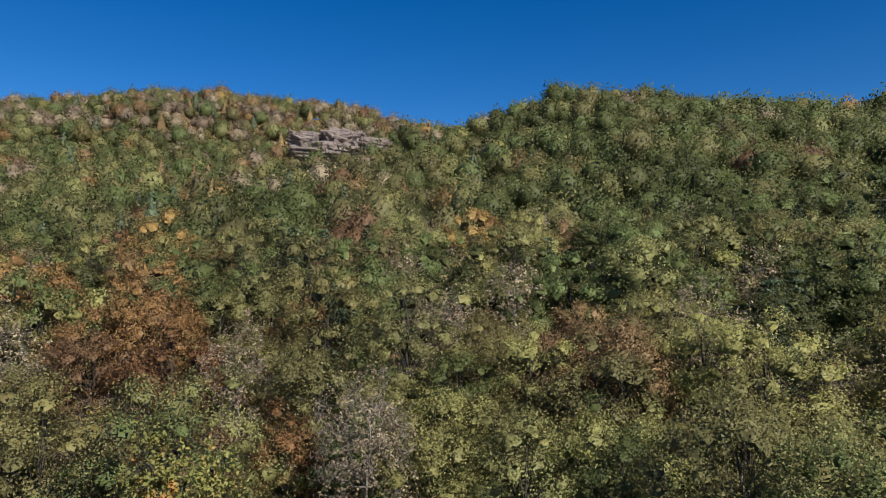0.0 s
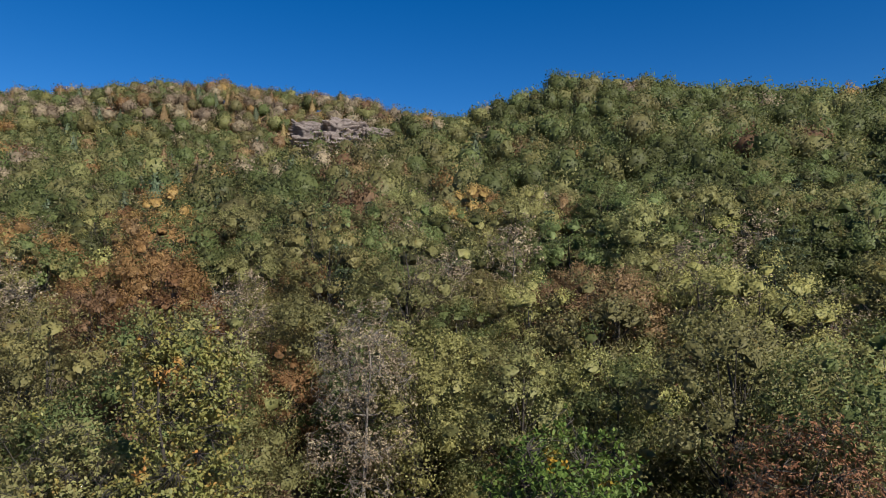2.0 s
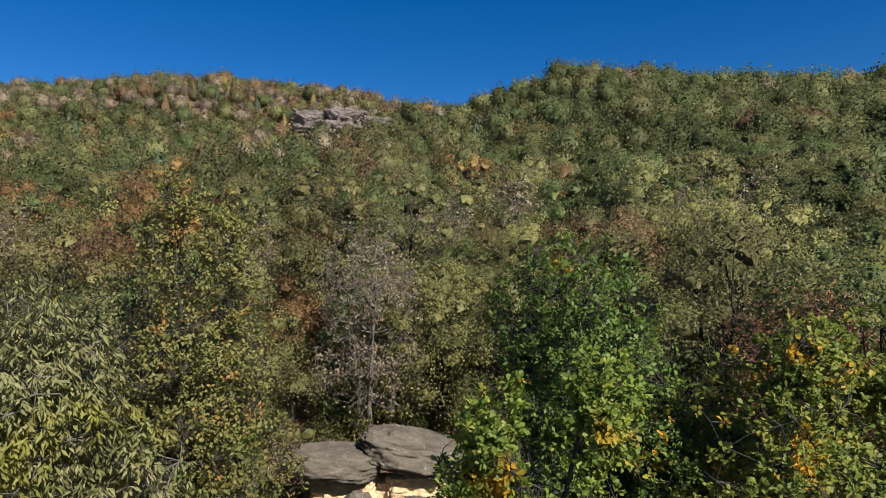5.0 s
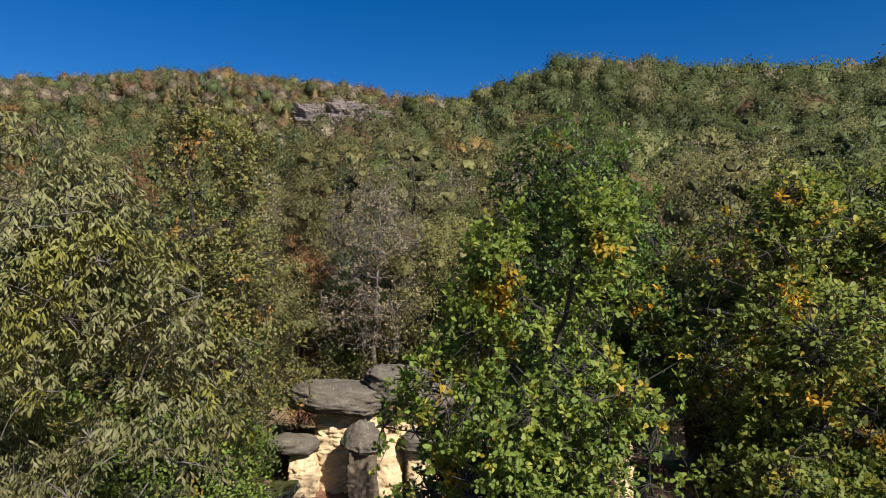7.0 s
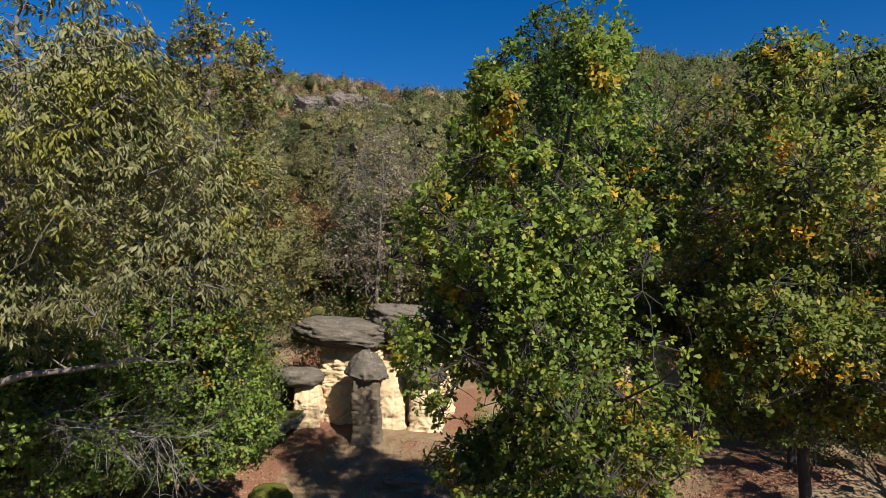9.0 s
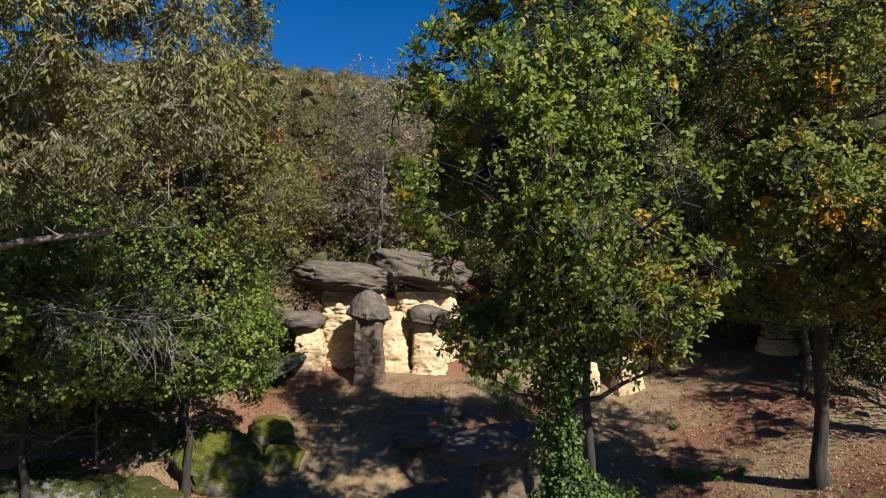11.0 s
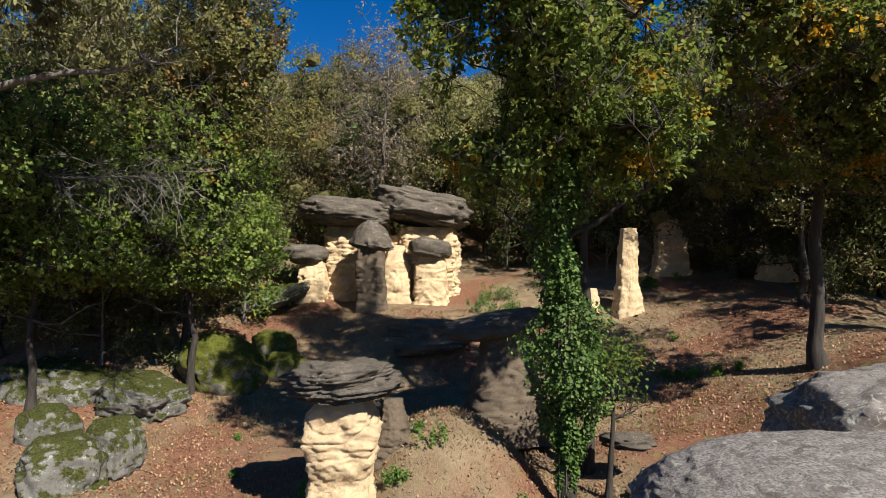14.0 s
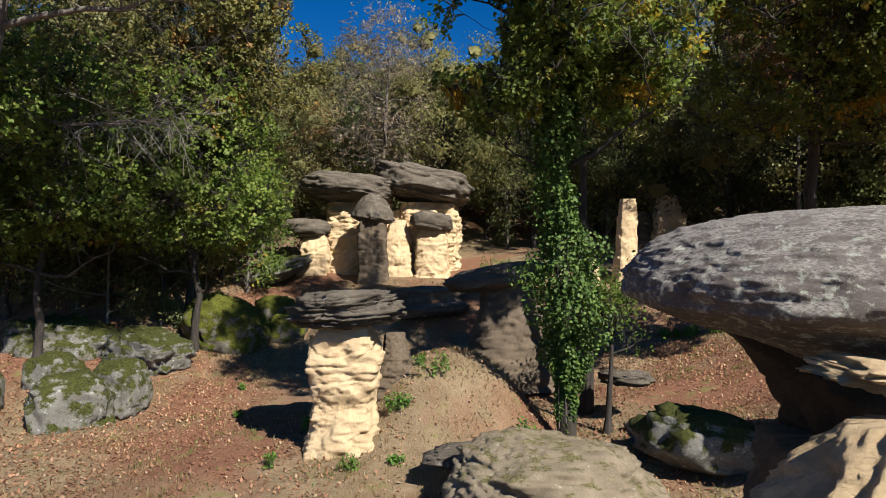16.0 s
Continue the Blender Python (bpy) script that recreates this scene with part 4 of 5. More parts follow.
def dead_branch():
    """A fallen, leafless bough that hangs in the hornbeams."""
    rng = np.random.default_rng(55)
    main = curve_from(rng, (0, 0, 0), (0.85, -0.1, -0.25), 5.6, 9, 0.1, -0.03)
    lines = [(main, np.linspace(0.05, 0.01, 10))]
    for _ in range(44):
        p, d = along(main, rng.uniform(0.1, 1))
        d = d / np.linalg.norm(d) + rng.normal(0, 0.5, 3) + np.array([0.0, -0.2, -0.35])
        c = curve_from(rng, p, d / np.linalg.norm(d), rng.uniform(0.7, 2.3), 6, 0.14, -0.04)
        lines.append((c, np.linspace(0.012, 0.004, 7)))
        for _ in range(5):
            p, d = along(c, rng.uniform(0.2, 0.95))
            d = d / np.linalg.norm(d) + rng.normal(0, 0.55, 3)
            lines.append((curve_from(rng, p, d / np.linalg.norm(d), rng.uniform(0.3, 0.9), 3, 0.15, -0.04), np.linspace(0.007, 0.003, 4)))
    t = empty("dead_branch", -11.7, 14.9, 8.6)
    child("bough", mesh_of("bough", *tubes(lines, 4), BARK_GREY), t)
    tagged(t, "grey leafless bough hanging in the hornbeams", "branch")


dead_branch()


def ivy():
    rng = np.random.default_rng(77)
    n = 24000
    z = 0.1 + 8.85 * rng.uniform(0, 1, n) ** 1.4
    u = z / 8.9
    reach = np.interp(z, [0.1, 0.9, 1.5, 2.2, 3.4, 4.4, 5.4, 7.0, 9.0], [0.16, 0.2, 0.42, 0.8, 0.95, 0.85, 0.62, 0.6, 0.4])
    az = rng.uniform(0, 6.28, n)
    lump = 0.7 + 0.7 * vnoise(np.stack([np.cos(az) * 1.3, np.sin(az) * 1.3, z * 1.4], 1), 5) + 0.35 * vnoise(np.stack([np.cos(az) * 3, np.sin(az) * 3, z * 3.5], 1), 6)
    r = reach * lump * rng.uniform(0.55, 1.08, n)
    at = np.stack([np.cos(az) * r - 0.25 * u, np.sin(az) * r - 0.9 * u, z], 1)
    out = np.stack([np.cos(az), np.sin(az), 0.45 + 0 * az], 1)
    v, f = leaf_cards(rng, at, 0.085, 0.3, 0.45, 0.75, True, 0.4 * out, 0.8 * out)
    t = empty("ivy", 2.3, 12.0, land_at(2.3, 12.0))
    child("foliage", mesh_of("foliage", v, f, IVY), t)
    stems = []
    for k in range(7):
        a = k * 0.9
        h = np.linspace(0, 6, 9)
        stems.append((np.stack([np.cos(a + 0.1 * h) * (0.19 - 0.01 * h) - 0.03 * h, np.sin(a + 0.1 * h) * (0.19 - 0.01 * h) - 0.07 * h, h], 1), np.linspace(0.018, 0.01, 9)))
    child("stem", mesh_of("stems", *tubes(stems, 5), TWIG), t)
    tagged(t, "glossy green ivy climbing the oak trunk", "ivy")


ivy()


def shrubs():
    rng = np.random.default_rng(31)
    protos = []
    for k, mat in enumerate((OLIVE, GREEN, YELLOW, OAK_NEAR)):
        w, f = grow(400 + k, 3.2, 0.04, 0.05, 1.5, 8, 4, 3, 2600, 0.13, fine=False, tuft=0.22)
        protos.append(tree_proto("shrub", w, f, TWIG, mat))
    words = ("olive", "dark green", "yellow-green", "bright green")
    spots = []
    for _ in range(900):
        x, y = rng.uniform(-30, 32), rng.uniform(14, 50)
        if abs(x) > 0.72 * (y + 3) + 2 or len(spots) > 95:
            continue
        inside = -11.5 < x < 3.5 and y < 30.0 or 3 < x < 13 and y < 30.5 or x >= 13 and y < 20 and rng.uniform() < 0.8 or x < -11 and y < 22
        if inside or any(math.hypot(x - a, y - b) < 1.7 for a, b in spots):
            continue
        spots.append((x, y))
    for _ in range(240):
        x, y = rng.uniform(-19, -8.5), rng.uniform(19.5, 29)
        if (x > -10.5 and y < 25) or any(math.hypot(x - a, y - b) < 1.5 for a, b in spots):
            continue
        spots.append((x, y))
    for x, y in spots:
        k = int(rng.choice(4, p=[0.35, 0.3, 0.2, 0.15]))
        s = empty("shrub", x, y, land_at(x, y) - 0.05, rng.uniform(0, 6.28), rng.uniform(0.7, 1.5))
        child("stem", protos[k][0], s)
        child("foliage", protos[k][1], s)
        tagged(s, words[k] + " shrub of the forest understorey", "shrub", "shrubs of the understorey")


shrubs()


# ---- rocks ----
def sphere_grid(nu, nv):
    u, v = np.meshgrid(np.linspace(0, 2 * np.pi, nu, endpoint=False), np.linspace(-np.pi / 2, np.pi / 2, nv))
    p = np.stack([np.cos(u) * np.cos(v), np.sin(u) * np.cos(v), np.sin(v)], -1)
    i = np.arange(nu * nv).reshape(nv, nu)
    j = np.roll(i, -1, 1)
    return p.reshape(-1, 3), np.stack([i[:-1], j[:-1], j[1:], i[1:]], -1).reshape(-1, 4)


def boulder(seed, sx, sy, sz, rough=0.2, layers=0.0, n=56, square=0.75, ledges=5.0, under=1.0, cone=0.0, fine=0.35, grain=0.0):
    """A weathered block of half sizes sx, sy, sz about the origin; under: depth of its lower half, cone: how it narrows below."""
    p, f = sphere_grid(n, n // 2)
    q = np.sign(p) * np.abs(p) ** square
    off = rough * fbm(p * 1.3 + seed * 7.1, 5, seed) + fine * rough * fbm(p * np.array([3.5, 3.5, 7]) + seed, 5, seed + 5, 0.6)
    if layers:
        zz = p[:, 2] * ledges + 0.6 * fbm(p * 1.2, 3, seed + 3)
        saw = (zz - np.floor(zz)) - 0.5
        off = off + layers * saw * (1 - p[:, 2] ** 2) + layers * vnoise(np.stack([p[:, 0] * 2.2, p[:, 1] * 2.2, np.floor(zz) * 3.7], 1), seed + 8)
    if grain:
        off = off + grain * (fbm(p * np.array([15, 15, 26]), 4, seed + 12, 0.8) + 0.5 * fbm(p * np.array([7, 7, 30]), 3, seed + 13, 0.7))
    v = q * (1 + off)[:, None]
    low = np.clip(-v[:, 2], 0, 1)
    v[:, :2] *= (1 - cone * low)[:, None]
    v[:, 2] *= np.where(v[:, 2] < 0, under, 1.0)
    return v * np.array([sx, sy, sz]), f


def pillar_mesh(name, mat, seed, height, profile, squash=1.0, flutes=0.06, layers=0.06, rough=0.14, n=80, m=70, lean=(0, 0), fine=0.05, corner=0.55):
    """An eroded column: radii at even heights from the base up, with runnels, ledges and hollows."""
    a, z = np.meshgrid(np.linspace(0, 2 * np.pi, n, endpoint=False), np.linspace(0, 1, m))
    r = np.interp(z, np.linspace(0, 1, len(profile)), profile).ravel()
    ca, sa, z = np.cos(a).ravel(), np.sin(a).ravel(), z.ravel()
    h = z * height
    rad = float(np.mean(profile))
    p = np.stack([ca * rad, sa * rad * squash, h], 1)
    off = rough * fbm(p * 0.55 + seed * 3.3, 3, seed)
    run = vnoise(p * np.array([1.7, 1.7, 0.3]) + seed, seed + 2) + 0.5 * vnoise(p * np.array([4, 4, 0.7]) + seed, seed + 3)
    off = off - flutes * np.clip(1 - 3.0 * np.abs(run), 0, 1)
    lz = h * 1.15 + 0.55 * fbm(p * 0.8, 3, seed + 4)
    saw = lz - np.floor(lz)
    off = off + layers * 2.0 * (saw - 0.5) * (0.4 + np.clip(vnoise(p * 0.9, seed + 8), 0, 1)) - layers * 1.6 * np.clip(1 - 9 * np.abs(saw - 0.97), 0, 1)
    pits = fbm(p * np.array([1.8, 1.8, 2.4]) + 5.1 * seed, 3, seed + 9)
    crack = vnoise(p * np.array([1.1, 1.1, 2.6]) + 2.7 * seed, seed + 14) + 0.4 * vnoise(p * np.array([3.1, 3.1, 5.0]), seed + 15)
    off = off - 0.05 * np.clip(1 - 9 * np.abs(crack), 0, 1)
    off = off - 0.2 * np.clip(pits - 0.55, 0, 0.5) + fine * fbm(p * np.array([3.2, 3.2, 4.2]), 5, seed + 11, 0.6)
    r = r * (1 + off / max(0.8, rad) ** 0.5)
    sq = np.maximum(np.abs(ca), np.abs(sa)) ** -corner
    v = np.stack([ca * r * sq + lean[0] * z, sa * r * squash * sq + lean[1] * z, h], 1)
    i = np.arange(n * m).reshape(m, n)
    j = np.roll(i, -1, 1)
    f = np.stack([i[:-1], j[:-1], j[1:], i[1:]], -1).reshape(-1, 4)
    top = [lean[0], lean[1], height * 1.01]
    me = bpy.data.meshes.new(name)
    me.from_pydata(v.tolist() + [top], [], f.tolist() + [[int(i[-1, c]), int(i[-1, (c + 1) % n]), n * m] for c in range(n)])
    me.materials.append(mat)
    me.polygons.foreach_set("use_smooth", [True] * len(me.polygons))
    return me


def put(ob, x, y, z, rx=0, ry=0, rz=0):
    ob.matrix_basis = pose(x, y, z, rx, ry, rz)
    return ob


def rock(name, mat, x, y, z, sx, sy, sz, seed, label, rx=0, ry=0, rz=0, **kw):
    v, f = boulder(seed, sx, sy, sz, **kw)
    return tagged(put(new(name, mesh_of(name, v, f, mat)), x, y, z, rx, ry, rz), label, "rock")


def cap(parent, label, seed, x, y, z, sx, sy, sz, rx=0, ry=0, rz=0, mat=None, rough=0.16, layers=0.05, **kw):
    put(child("capstone", mesh_of("capstone", *boulder(seed, sx, sy, sz, rough, layers, **kw), mat or SLATE), parent, label), x, y, z, rx, ry, rz)


def column(parent, mat, seed, x, y, z, height, profile, *args, **kw):
    put(child("column", pillar_mesh("column", mat, seed, height, profile, *args, **kw), parent), x, y, z)


def formation(name, x, y, z, label):
    return tagged(empty(name, x, y, z), label, "rock formation")


def hoodoos():
    # the wall with two great caps at the back of the clearing
    back = formation("rock_pillar", -3.0, 29.7, 4.2, "broad pale sandstone wall with dark capstones on top")
    column(back, SAND, 21, -1.7, 0.2, -0.4, 4.35, [1.85, 1.72, 1.66, 1.62, 1.66, 1.68, 1.5], 0.75, n=150, m=120, layers=0.08, fine=0.1)
    column(back, SAND, 22, 1.75, 0.4, -0.5, 4.35, [1.9, 1.78, 1.68, 1.6, 1.64, 1.62, 1.4], 0.75, n=150, m=120, layers=0.08, flutes=0.12, fine=0.1)
    column(back, SAND, 27, 0.1, 0.7, -0.5, 4.0, [1.7, 1.6, 1.5, 1.45, 1.4, 1.2], 0.7, n=120, m=90)
    column(back, SAND, 23, -3.75, -0.9, -0.2, 2.5, [0.95, 0.82, 0.76, 0.7, 0.5], n=90, m=60)
    column(back, SAND, 24, 1.95, -1.15, -0.5, 3.2, [1.0, 0.9, 0.82, 0.78, 0.5], n=100, m=70, flutes=0.1)
    column(back, SAND, 20, 0.3, -1.0, -0.5, 3.4, [0.85, 0.75, 0.7, 0.6, 0.4], n=90, m=60)
    cap(back, "dark flat capstone", 31, -2.2, -0.1, 4.55, 2.3, 2.0, 0.78, 0, 5, 0, n=130, layers=0.03, rough=0.11, square=0.85, grain=0.014, ledges=3)
    cap(back, "dark flat capstone tilted over its neighbour", 32, 1.4, 0.5, 4.85, 2.45, 2.0, 0.92, 0, 11, 0, n=130, layers=0.035, rough=0.15, square=0.72, grain=0.014, ledges=3)
    cap(back, "small dark capstone", 33, -4.2, -1.0, 2.5, 1.15, 1.0, 0.5, 0, 4, 0, layers=0.03, rough=0.13, square=0.9, grain=0.014)
    cap(back, "small dark capstone", 34, 1.95, -1.55, 2.75, 1.02, 0.9, 0.46, 0, 8, 0, layers=0.03, rough=0.14, grain=0.014)
    dark = formation("rock_pillar", -3.75, 27.2, 3.7, "sandstone pillar darkened as in shade, with a pointed capstone, before the wall")
    # the shadow on this pillar is in its darker colour
    column(dark, SAND_SHADED, 25, 0, 0, 0, 3.3, [0.85, 0.74, 0.7, 0.68, 0.6], n=90)
    cap(dark, "pointed dark capstone", 35, -0.05, 0, 3.3, 1.05, 0.95, 1.15, 0, 6, 0, square=1.45, under=0.25, layers=0.04, grain=0.014, n=80)
    # the front pillar
    front = formation("rock_pillar", -2.45, 11.3, 0.3, "pale sandstone pillar under a layered slate capstone")
    column(front, SAND, 66, 0, 0, 0, 2.85, [0.84, 0.78, 0.72, 0.66, 0.6, 0.7, 0.76, 0.75, 0.7, 0.5], flutes=0.05, rough=0.1, layers=0.05, fine=0.085, n=130, m=120)
    cap(front, "layered dark slate capstone", 36, 0.03, 0.0, 3.17, 1.06, 1.0, 0.38, 0, -5, 20, n=130, layers=0.13, ledges=5.5, fine=0.5, grain=0.012)
    column(front, SAND_SHADED, 19, 0.95, 1.0, 0.9, 1.7, [0.6, 0.45, 0.35, 0.2], fine=0.14)
    # the near one with the wide cap
    near = formation("rock_pillar", 2.4, 2.15, 0.0, "sandstone pillar with a huge lichen-covered capstone")
    column(near, SAND, 14, -0.6, -1.42, 0, 3.37, [1.0, 0.95, 0.9, 0.86, 0.84, 0.82, 0.8, 0.77, 0.72, 0.62, 0.3], n=220, m=170, flutes=0.05, fine=0.16, corner=0.1)
    # column under the cap, coloured dark for the shade there
    column(near, SAND_SHADED, 13, 0.35, 0.35, 0, 2.9, [1.15, 1.05, 0.95, 0.8], n=110, m=60, fine=0.09, corner=0.1)
    # neck below the cap, its shade painted in as dark brown
    column(near, CONGLOMERATE_SHADED, 18, 0.4, 0.35, 2.6, 1.1, [0.55, 0.56, 0.6, 0.7, 0.9], n=130, m=60, layers=0.12)
    cap(near, "wide grey capstone with pale lichen", 37, 0.09, -0.02, 3.9, 1.55, 1.3, 0.58, 4, 0, 0, LICHEN_LIT_TOP, 0.08, 0.0, n=340, under=0.8, cone=0.66, square=0.85, fine=0.16, grain=0.008)
    put(child("ledge", mesh_of("ledge", *boulder(12, 0.42, 0.3, 0.07, 0.35, 0.1, n=60, grain=0.05), SAND), near, "crumbling sandy ledge"), -0.5, -1.08, 3.55, 8, 4, 10)
    rock("boulder", LICHEN_LIT_TOP, 6.8, 7.8, 3.3, 1.7, 1.4, 1.05, 50, "grey lichen-covered boulder on the bank", n=110, ry=-14)
    # the shaded one, its shade put into the column colour
    shade = formation("rock_pillar", 1.35, 16.8, 1.0, "brown earth pillar coloured as in shade, with a dark tilted capstone")
    column(shade, SAND_SHADED, 28, 0.15, 0, 0, 2.95, [1.5, 1.25, 1.0, 0.7])
    cap(shade, "dark tilted capstone", 38, -0.2, 0, 3.15, 1.5, 1.2, 0.36, 0, -10, 0)
    # spires on the bare slope
    sp = formation("rock_spire", 7.5, 25.6, 3.3, "slender pale sandstone spire on the bare slope")
    column(sp, SAND, 29, 0, 0, 0, 4.4, [0.75, 0.62, 0.55, 0.46, 0.43, 0.33], lean=(0.1, 0))
    column(sp, SAND, 17, -1.6, 0.3, -0.2, 2.0, [0.6, 0.5, 0.45, 0.35])
    sp = formation("rock_spire", 11.2, 31.0, 5.2, "short pale sandstone spire among the trees")
    column(sp, SAND, 30, 0, 0, 0, 3.4, [1.2, 0.95, 0.8, 0.4])
    column(sp, SAND_SHADED, 16, -1.2, 0.4, 0, 2.6, [0.7, 0.6, 0.4])
    sp = formation("rock_spire", 14.6, 27.0, 4.2, "eroded pale sandstone bank among roots")
    column(sp, SAND, 15, 0, 0, 0, 2.4, [1.1, 0.9, 0.7, 0.4])
    # the cliff on the ridge
    cl = formation("cliff", -41, 262, 63.5, "banded grey and pink rock cliff high on the ridge")
    for k, (x, z, sx, sz, seed) in enumerate(((-12, 12, 8.5, 6.0, 40), (1, 13, 9, 6.8, 46), (13, 11.5, 8, 5.0, 47))):
        put(child("crag", mesh_of("crag", *boulder(seed, sx, 7, sz, 0.16, 0.22, n=150, square=0.6, ledges=6, grain=0.04, fine=0.8), CLIFF), cl), x, 0.5 * k, z, 0, 6, 12 * k - 10)
    cl = formation("cliff", -123, 292, 70, "small pale crag among the trees of the ridge")
    put(child("crag", mesh_of("crag", *boulder(48, 4, 4, 9, 0.3, 0.12, square=0.6), CLIFF), cl), 0, 0, 4, 0, 20, 0)


hoodoos()


def boulders():
    rock("boulder", MOSS, -8.2, 20.7, 2.35, 1.45, 1.25, 1.15, 41, "boulder thickly covered with green moss", ry=24, rz=15, n=110, square=0.8, rough=0.16, fine=0.4, grain=0.01)
    rock("boulder", MOSSY, -9.4, 13.3, 0.9, 0.98, 0.75, 0.88, 42, "pale boulder with moss and white lichen", rz=25, ry=-8, n=110, square=0.62, rough=0.14, fine=0.5, grain=0.012)
    rock("boulder", MOSSY, -8.65, 14.2, 1.3, 0.6, 0.55, 0.72, 52, "mossy block leaning on a paler boulder", rz=-20, n=80, square=0.6, rough=0.14, fine=0.5, grain=0.012)
    rock("boulder", MOSSY, -9.9, 18.0, 1.8, 1.3, 0.95, 0.72, 43, "low mossy boulder in fallen leaves", ry=12, rz=-15, n=100, fine=0.5, grain=0.012)
    rock("boulder", MOSSY, -12.6, 18.6, 1.9, 1.7, 1.0, 0.95, 65, "dark mossy rock outcrop under the hornbeams", ry=8, rz=10, n=90, fine=0.5, grain=0.012)
    rock("boulder", MOSSY, -11.2, 15.6, 1.45, 0.7, 0.6, 0.62, 53, "small mossy boulder in fallen leaves")
    rock("boulder", MOSSY, -11.9, 13.6, 1.2, 0.5, 0.5, 0.6, 54, "small mossy boulder in fallen leaves")
    rock("boulder", MOSS, -6.9, 22.4, 2.9, 0.85, 0.75, 0.65, 55, "brown boulder with patches of moss")
    rock("boulder", MOSS, -6.2, 21.4, 2.3, 0.7, 0.6, 0.55, 56, "mossy boulder in the shade")
    rock("slab", MOSSY, -8.7, 27.0, 4.4, 1.9, 1.2, 0.45, 57, "tilted mossy rock slab beside the sandstone wall", ry=-22, layers=0.06)
    rock("boulder", PALE, 1.3, 8.0, 0.78, 1.6, 1.35, 0.78, 44, "flat pale boulder with dry grass on it", ry=3, n=170, square=0.75, rough=0.13, fine=0.4, grain=0.016)
    rock("boulder", MOSSY, 4.3, 9.6, 1.15, 1.15, 0.9, 0.55, 45, "grey boulder in the shade", ry=12)
    rock("slab", SLATE, -0.9, 21.9, 3.0, 1.3, 0.8, 0.22, 58, "dark flat slate slab", ry=-6, layers=0.1)
    rock("slab", SLATE, -1.0, 23.3, 3.4, 1.6, 0.9, 0.5, 59, "dark broken slate block", layers=0.12)
    rock("boulder", MOSSY, 9.7, 26.2, 3.9, 0.8, 0.7, 0.75, 60, "grey boulder on the bare slope", ry=20)
    rock("boulder", SLATE, 6.6, 18.6, 1.4, 0.35, 0.3, 0.25, 61, "small grey stone on the bare slope")
    rock("boulder", SLATE, 9.3, 18.6, 1.6, 0.3, 0.3, 0.25, 62, "small grey stone on the bare slope")
    rock("slab", SLATE, 4.0, 13.2, 1.75, 0.6, 0.4, 0.18, 63, "flat grey slab at the foot of the sapling", layers=0.1)
    rock("slab", SLATE, 0.2, 9.3, 0.95, 0.9, 0.5, 0.16, 64, "flat grey slab sunk in the soil")
    rng = np.random.default_rng(9)
    for k in range(7):
        rock("step_stone", SLATE, 3.7 + 0.12 * k + rng.uniform(-0.1, 0.1), 9.6 + 0.5 * k, land_at(3.7 + 0.12 * k, 9.6 + 0.5 * k) + 0.05, 0.5, 0.22, 0.1, 70 + k,
             "flat stone of a rough step in the shade", rz=rng.uniform(-15, 15), n=28)


boulders()


# ---- on the ground ----
def scatter(rng, n, x0, x1, y0, y1, keep=None):
    x, y = rng.uniform(x0, x1, n), rng.uniform(y0, y1, n)
    if keep is not None:
        k = keep(x, y, rng.uniform(0, 1, n))
        x, y = x[k], y[k]
    return np.stack([x, y, land(x, y)], 1)


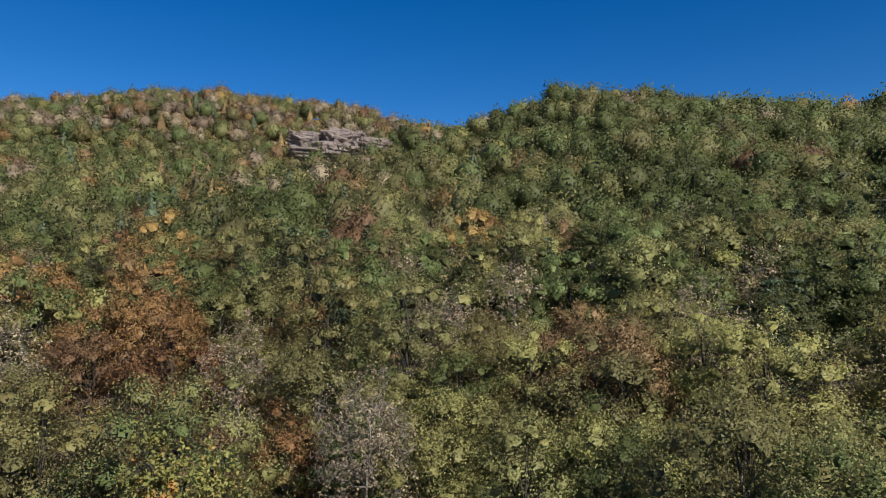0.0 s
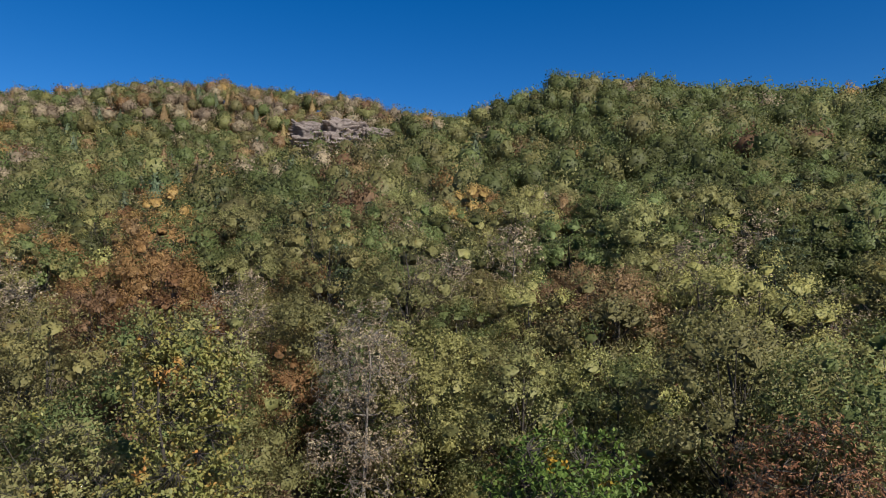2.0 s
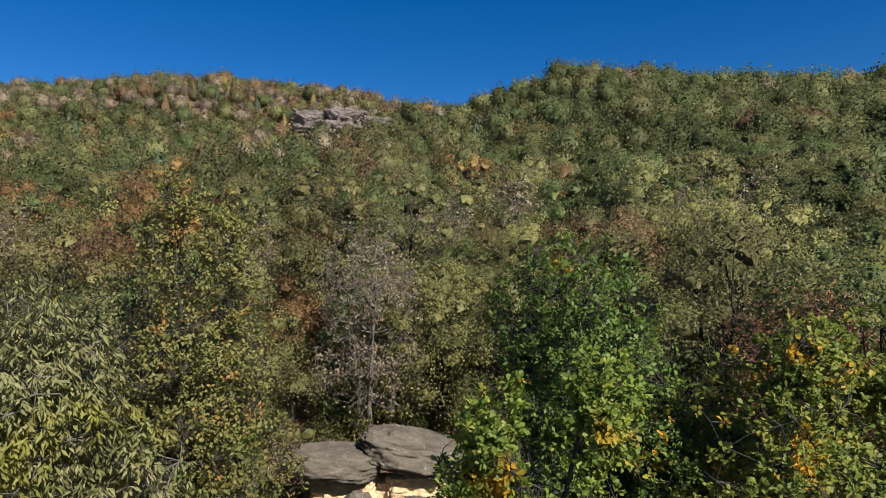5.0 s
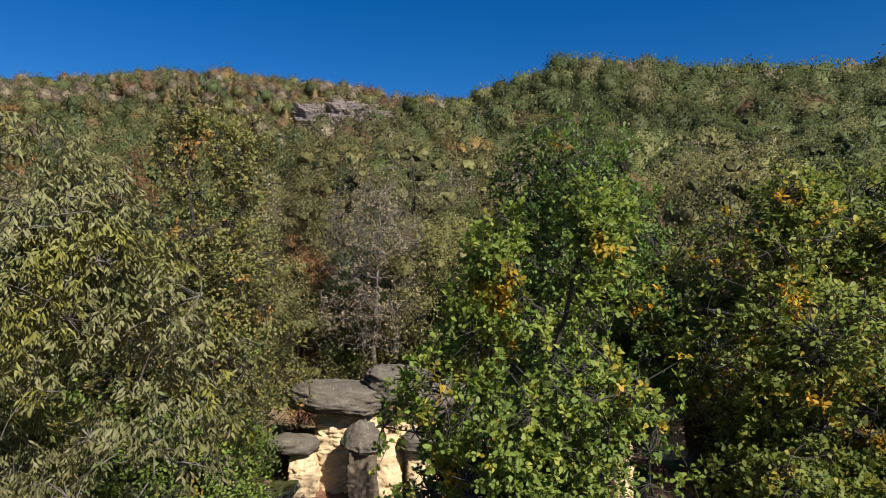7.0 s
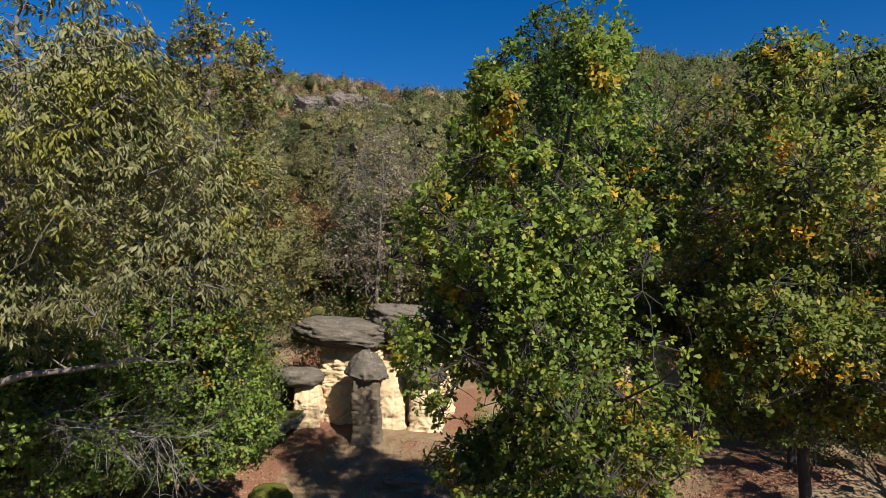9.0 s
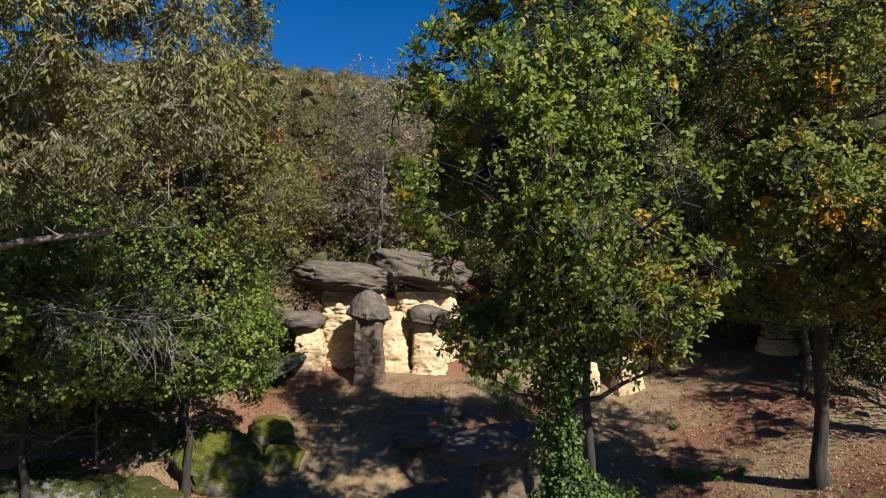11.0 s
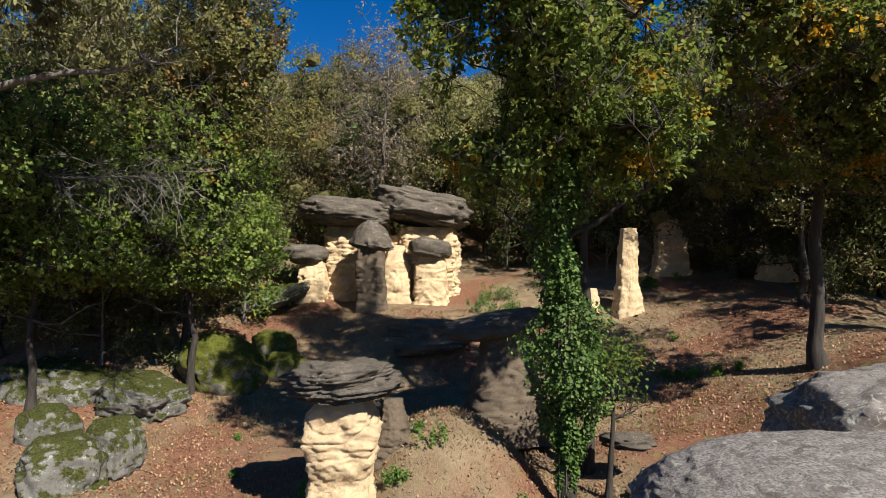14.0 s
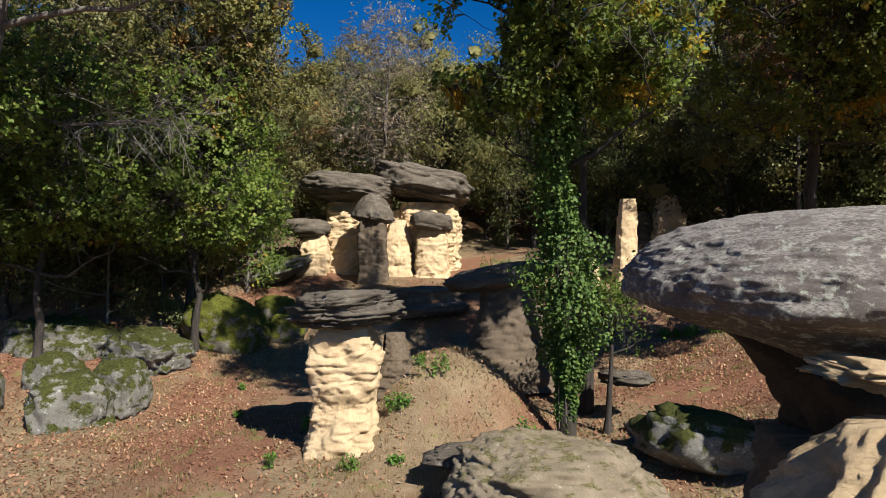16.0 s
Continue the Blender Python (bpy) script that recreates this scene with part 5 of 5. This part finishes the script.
def ground_cover():
    rng = np.random.default_rng(21)

    def litter(x, y, r):
        d = fbm(np.stack([x * 0.35, y * 0.35, 0 * x], 1), 3, 14)
        path = np.exp(-((x + 5.5 - 0.1 * (y - 9)) / 1.6) ** 2) * (y < 22)
        return r < np.clip(0.5 + 0.6 * d + 0.45 * (x < -5) - 0.6 * path - 0.35 * ((x > -2.5) & (x < 3) & (y < 15)), 0.05, 1)

    at = scatter(rng, 105000, -14, 13, 6.5, 27, litter) + np.array([0, 0, 0.015])
    v, f = leaf_cards(rng, at, 0.08, 1.0, 0.0, 0.6, False, None, np.tile([[0, 0, 2.2]], (len(at), 1)))
    tagged(new("fallen_leaves", mesh_of("fallen_leaves", v, f, FALLEN)), "reddish brown fallen leaves on the soil", "leaves", kind="stuff")

    def grassy(x, y, r):
        d = fbm(np.stack([x * 0.8, y * 0.8, 0 * x], 1), 3, 44)
        return r < np.clip(0.25 + 0.9 * d + 0.3 * ((x > -3) & (x < 3) & (y < 14)), 0.02, 1)

    at = scatter(rng, 42000, -9, 10, 6.5, 22, grassy)
    n = len(at)
    d = rng.normal(0, 0.45, (n, 3))
    d[:, 2] = 1
    side = np.stack([-d[:, 1], d[:, 0], 0 * d[:, 0]], 1)
    side /= np.linalg.norm(side, axis=1, keepdims=True) + 1e-6
    hgt = rng.uniform(0.04, 0.13, n)[:, None]
    v = np.stack([at - side * 0.006, at + side * 0.006, at + d * hgt * 0.6 + side * 0.004, at + d * hgt + rng.normal(0, 0.02, (n, 3))], 1).reshape(-1, 3)
    f = np.arange(n)[:, None] * 4 + np.array([[0, 1, 2, 3]])
    tagged(new("dry_grass", mesh_of("dry_grass", v, f, DRY_GRASS)), "thin dry grass on the open ground", "grass", kind="stuff")
    # stones
    vs, fs, base = [], [], 0
    sv, sf = boulder(3, 1, 1, 0.7, 0.25, n=10)
    for p in scatter(rng, 200, -12, 12, 6.5, 26):
        s = 0.02 + 0.06 * rng.uniform() ** 3
        vs.append(sv * s * rng.uniform(0.7, 1.3, 3) + p)
        fs.append(sf + base)
        base += len(sv)
    tagged(new("gravel", mesh_of("gravel", np.concatenate(vs), np.concatenate(fs), PALE)), "scattered small stones on the soil", "stones", kind="stuff")


ground_cover()


def weed(seed, x, y, size, n, label, mat=None, stem=True):
    rng = np.random.default_rng(seed)
    lines, at = [], []
    for _ in range(max(3, n // 28)):
        a = rng.uniform(0, 6.28)
        c = curve_from(rng, rng.normal(0, 0.18 * size, 3) * np.array([1, 1, 0]), (0.35 * math.cos(a), 0.35 * math.sin(a), 1), size * rng.uniform(0.5, 1.0), 4, 0.15, 0)
        lines.append((c, np.linspace(0.008, 0.003, 5)))
        at += [along(c, t)[0] for t in rng.uniform(0.25, 1, 28)]
    at = np.array(at) + rng.normal(0, 0.06 * size + 0.02, (len(at), 3))
    at[:, 2] = np.maximum(at[:, 2], 0.02)
    t = empty("weed", x, y, land_at(x, y) - 0.01)
    child("stem", mesh_of("stems", *tubes(lines, 3), TWIG), t)
    child("foliage", mesh_of("foliage", *leaf_cards(rng, at, 0.085, 0.8, 0.0, 0.5, True), mat or WEED), t)
    tagged(t, label, "plant", "weeds")


def weeds():
    for k, (x, y, s, n) in enumerate(((-1.35, 11.2, 0.45, 220), (-0.55, 11.7, 0.55, 160), (-0.9, 12.3, 0.3, 90), (-3.7, 10.2, 0.35, 110), (-2.2, 9.8, 0.3, 90), (-1.3, 10.1, 0.25, 60), (1.35, 10.9, 0.6, 180),
                                      (-3.4, 12.4, 0.45, 200), (-5.6, 14.0, 0.2, 60), (-6.3, 16.4, 0.2, 60), (7.9, 19.4, 0.35, 600), (8.6, 19.0, 0.35, 560), (7.2, 20.0, 0.3, 500), (7.5, 19.6, 0.3, 400), (9.2, 18.8, 0.3, 360), (8.3, 22.2, 0.25, 120), (-1.9, 16.4, 0.3, 80))):
        weed(300 + k, x, y, s, n, "small green weed growing on the soil")
    rng = np.random.default_rng(4)
    for k in range(14):
        weed(340 + k, 1.2 + rng.uniform(-0.6, 1.6), 24.5 + rng.uniform(-1.0, 4.0), 0.8, 260, "tall green weed beside the sandstone wall")
    for k in range(6):
        weed(360 + k, 9.5 + rng.uniform(-1.5, 1.5), 28.5 + rng.uniform(-1, 1), 0.5, 160, "low green undergrowth below the trees")


weeds()
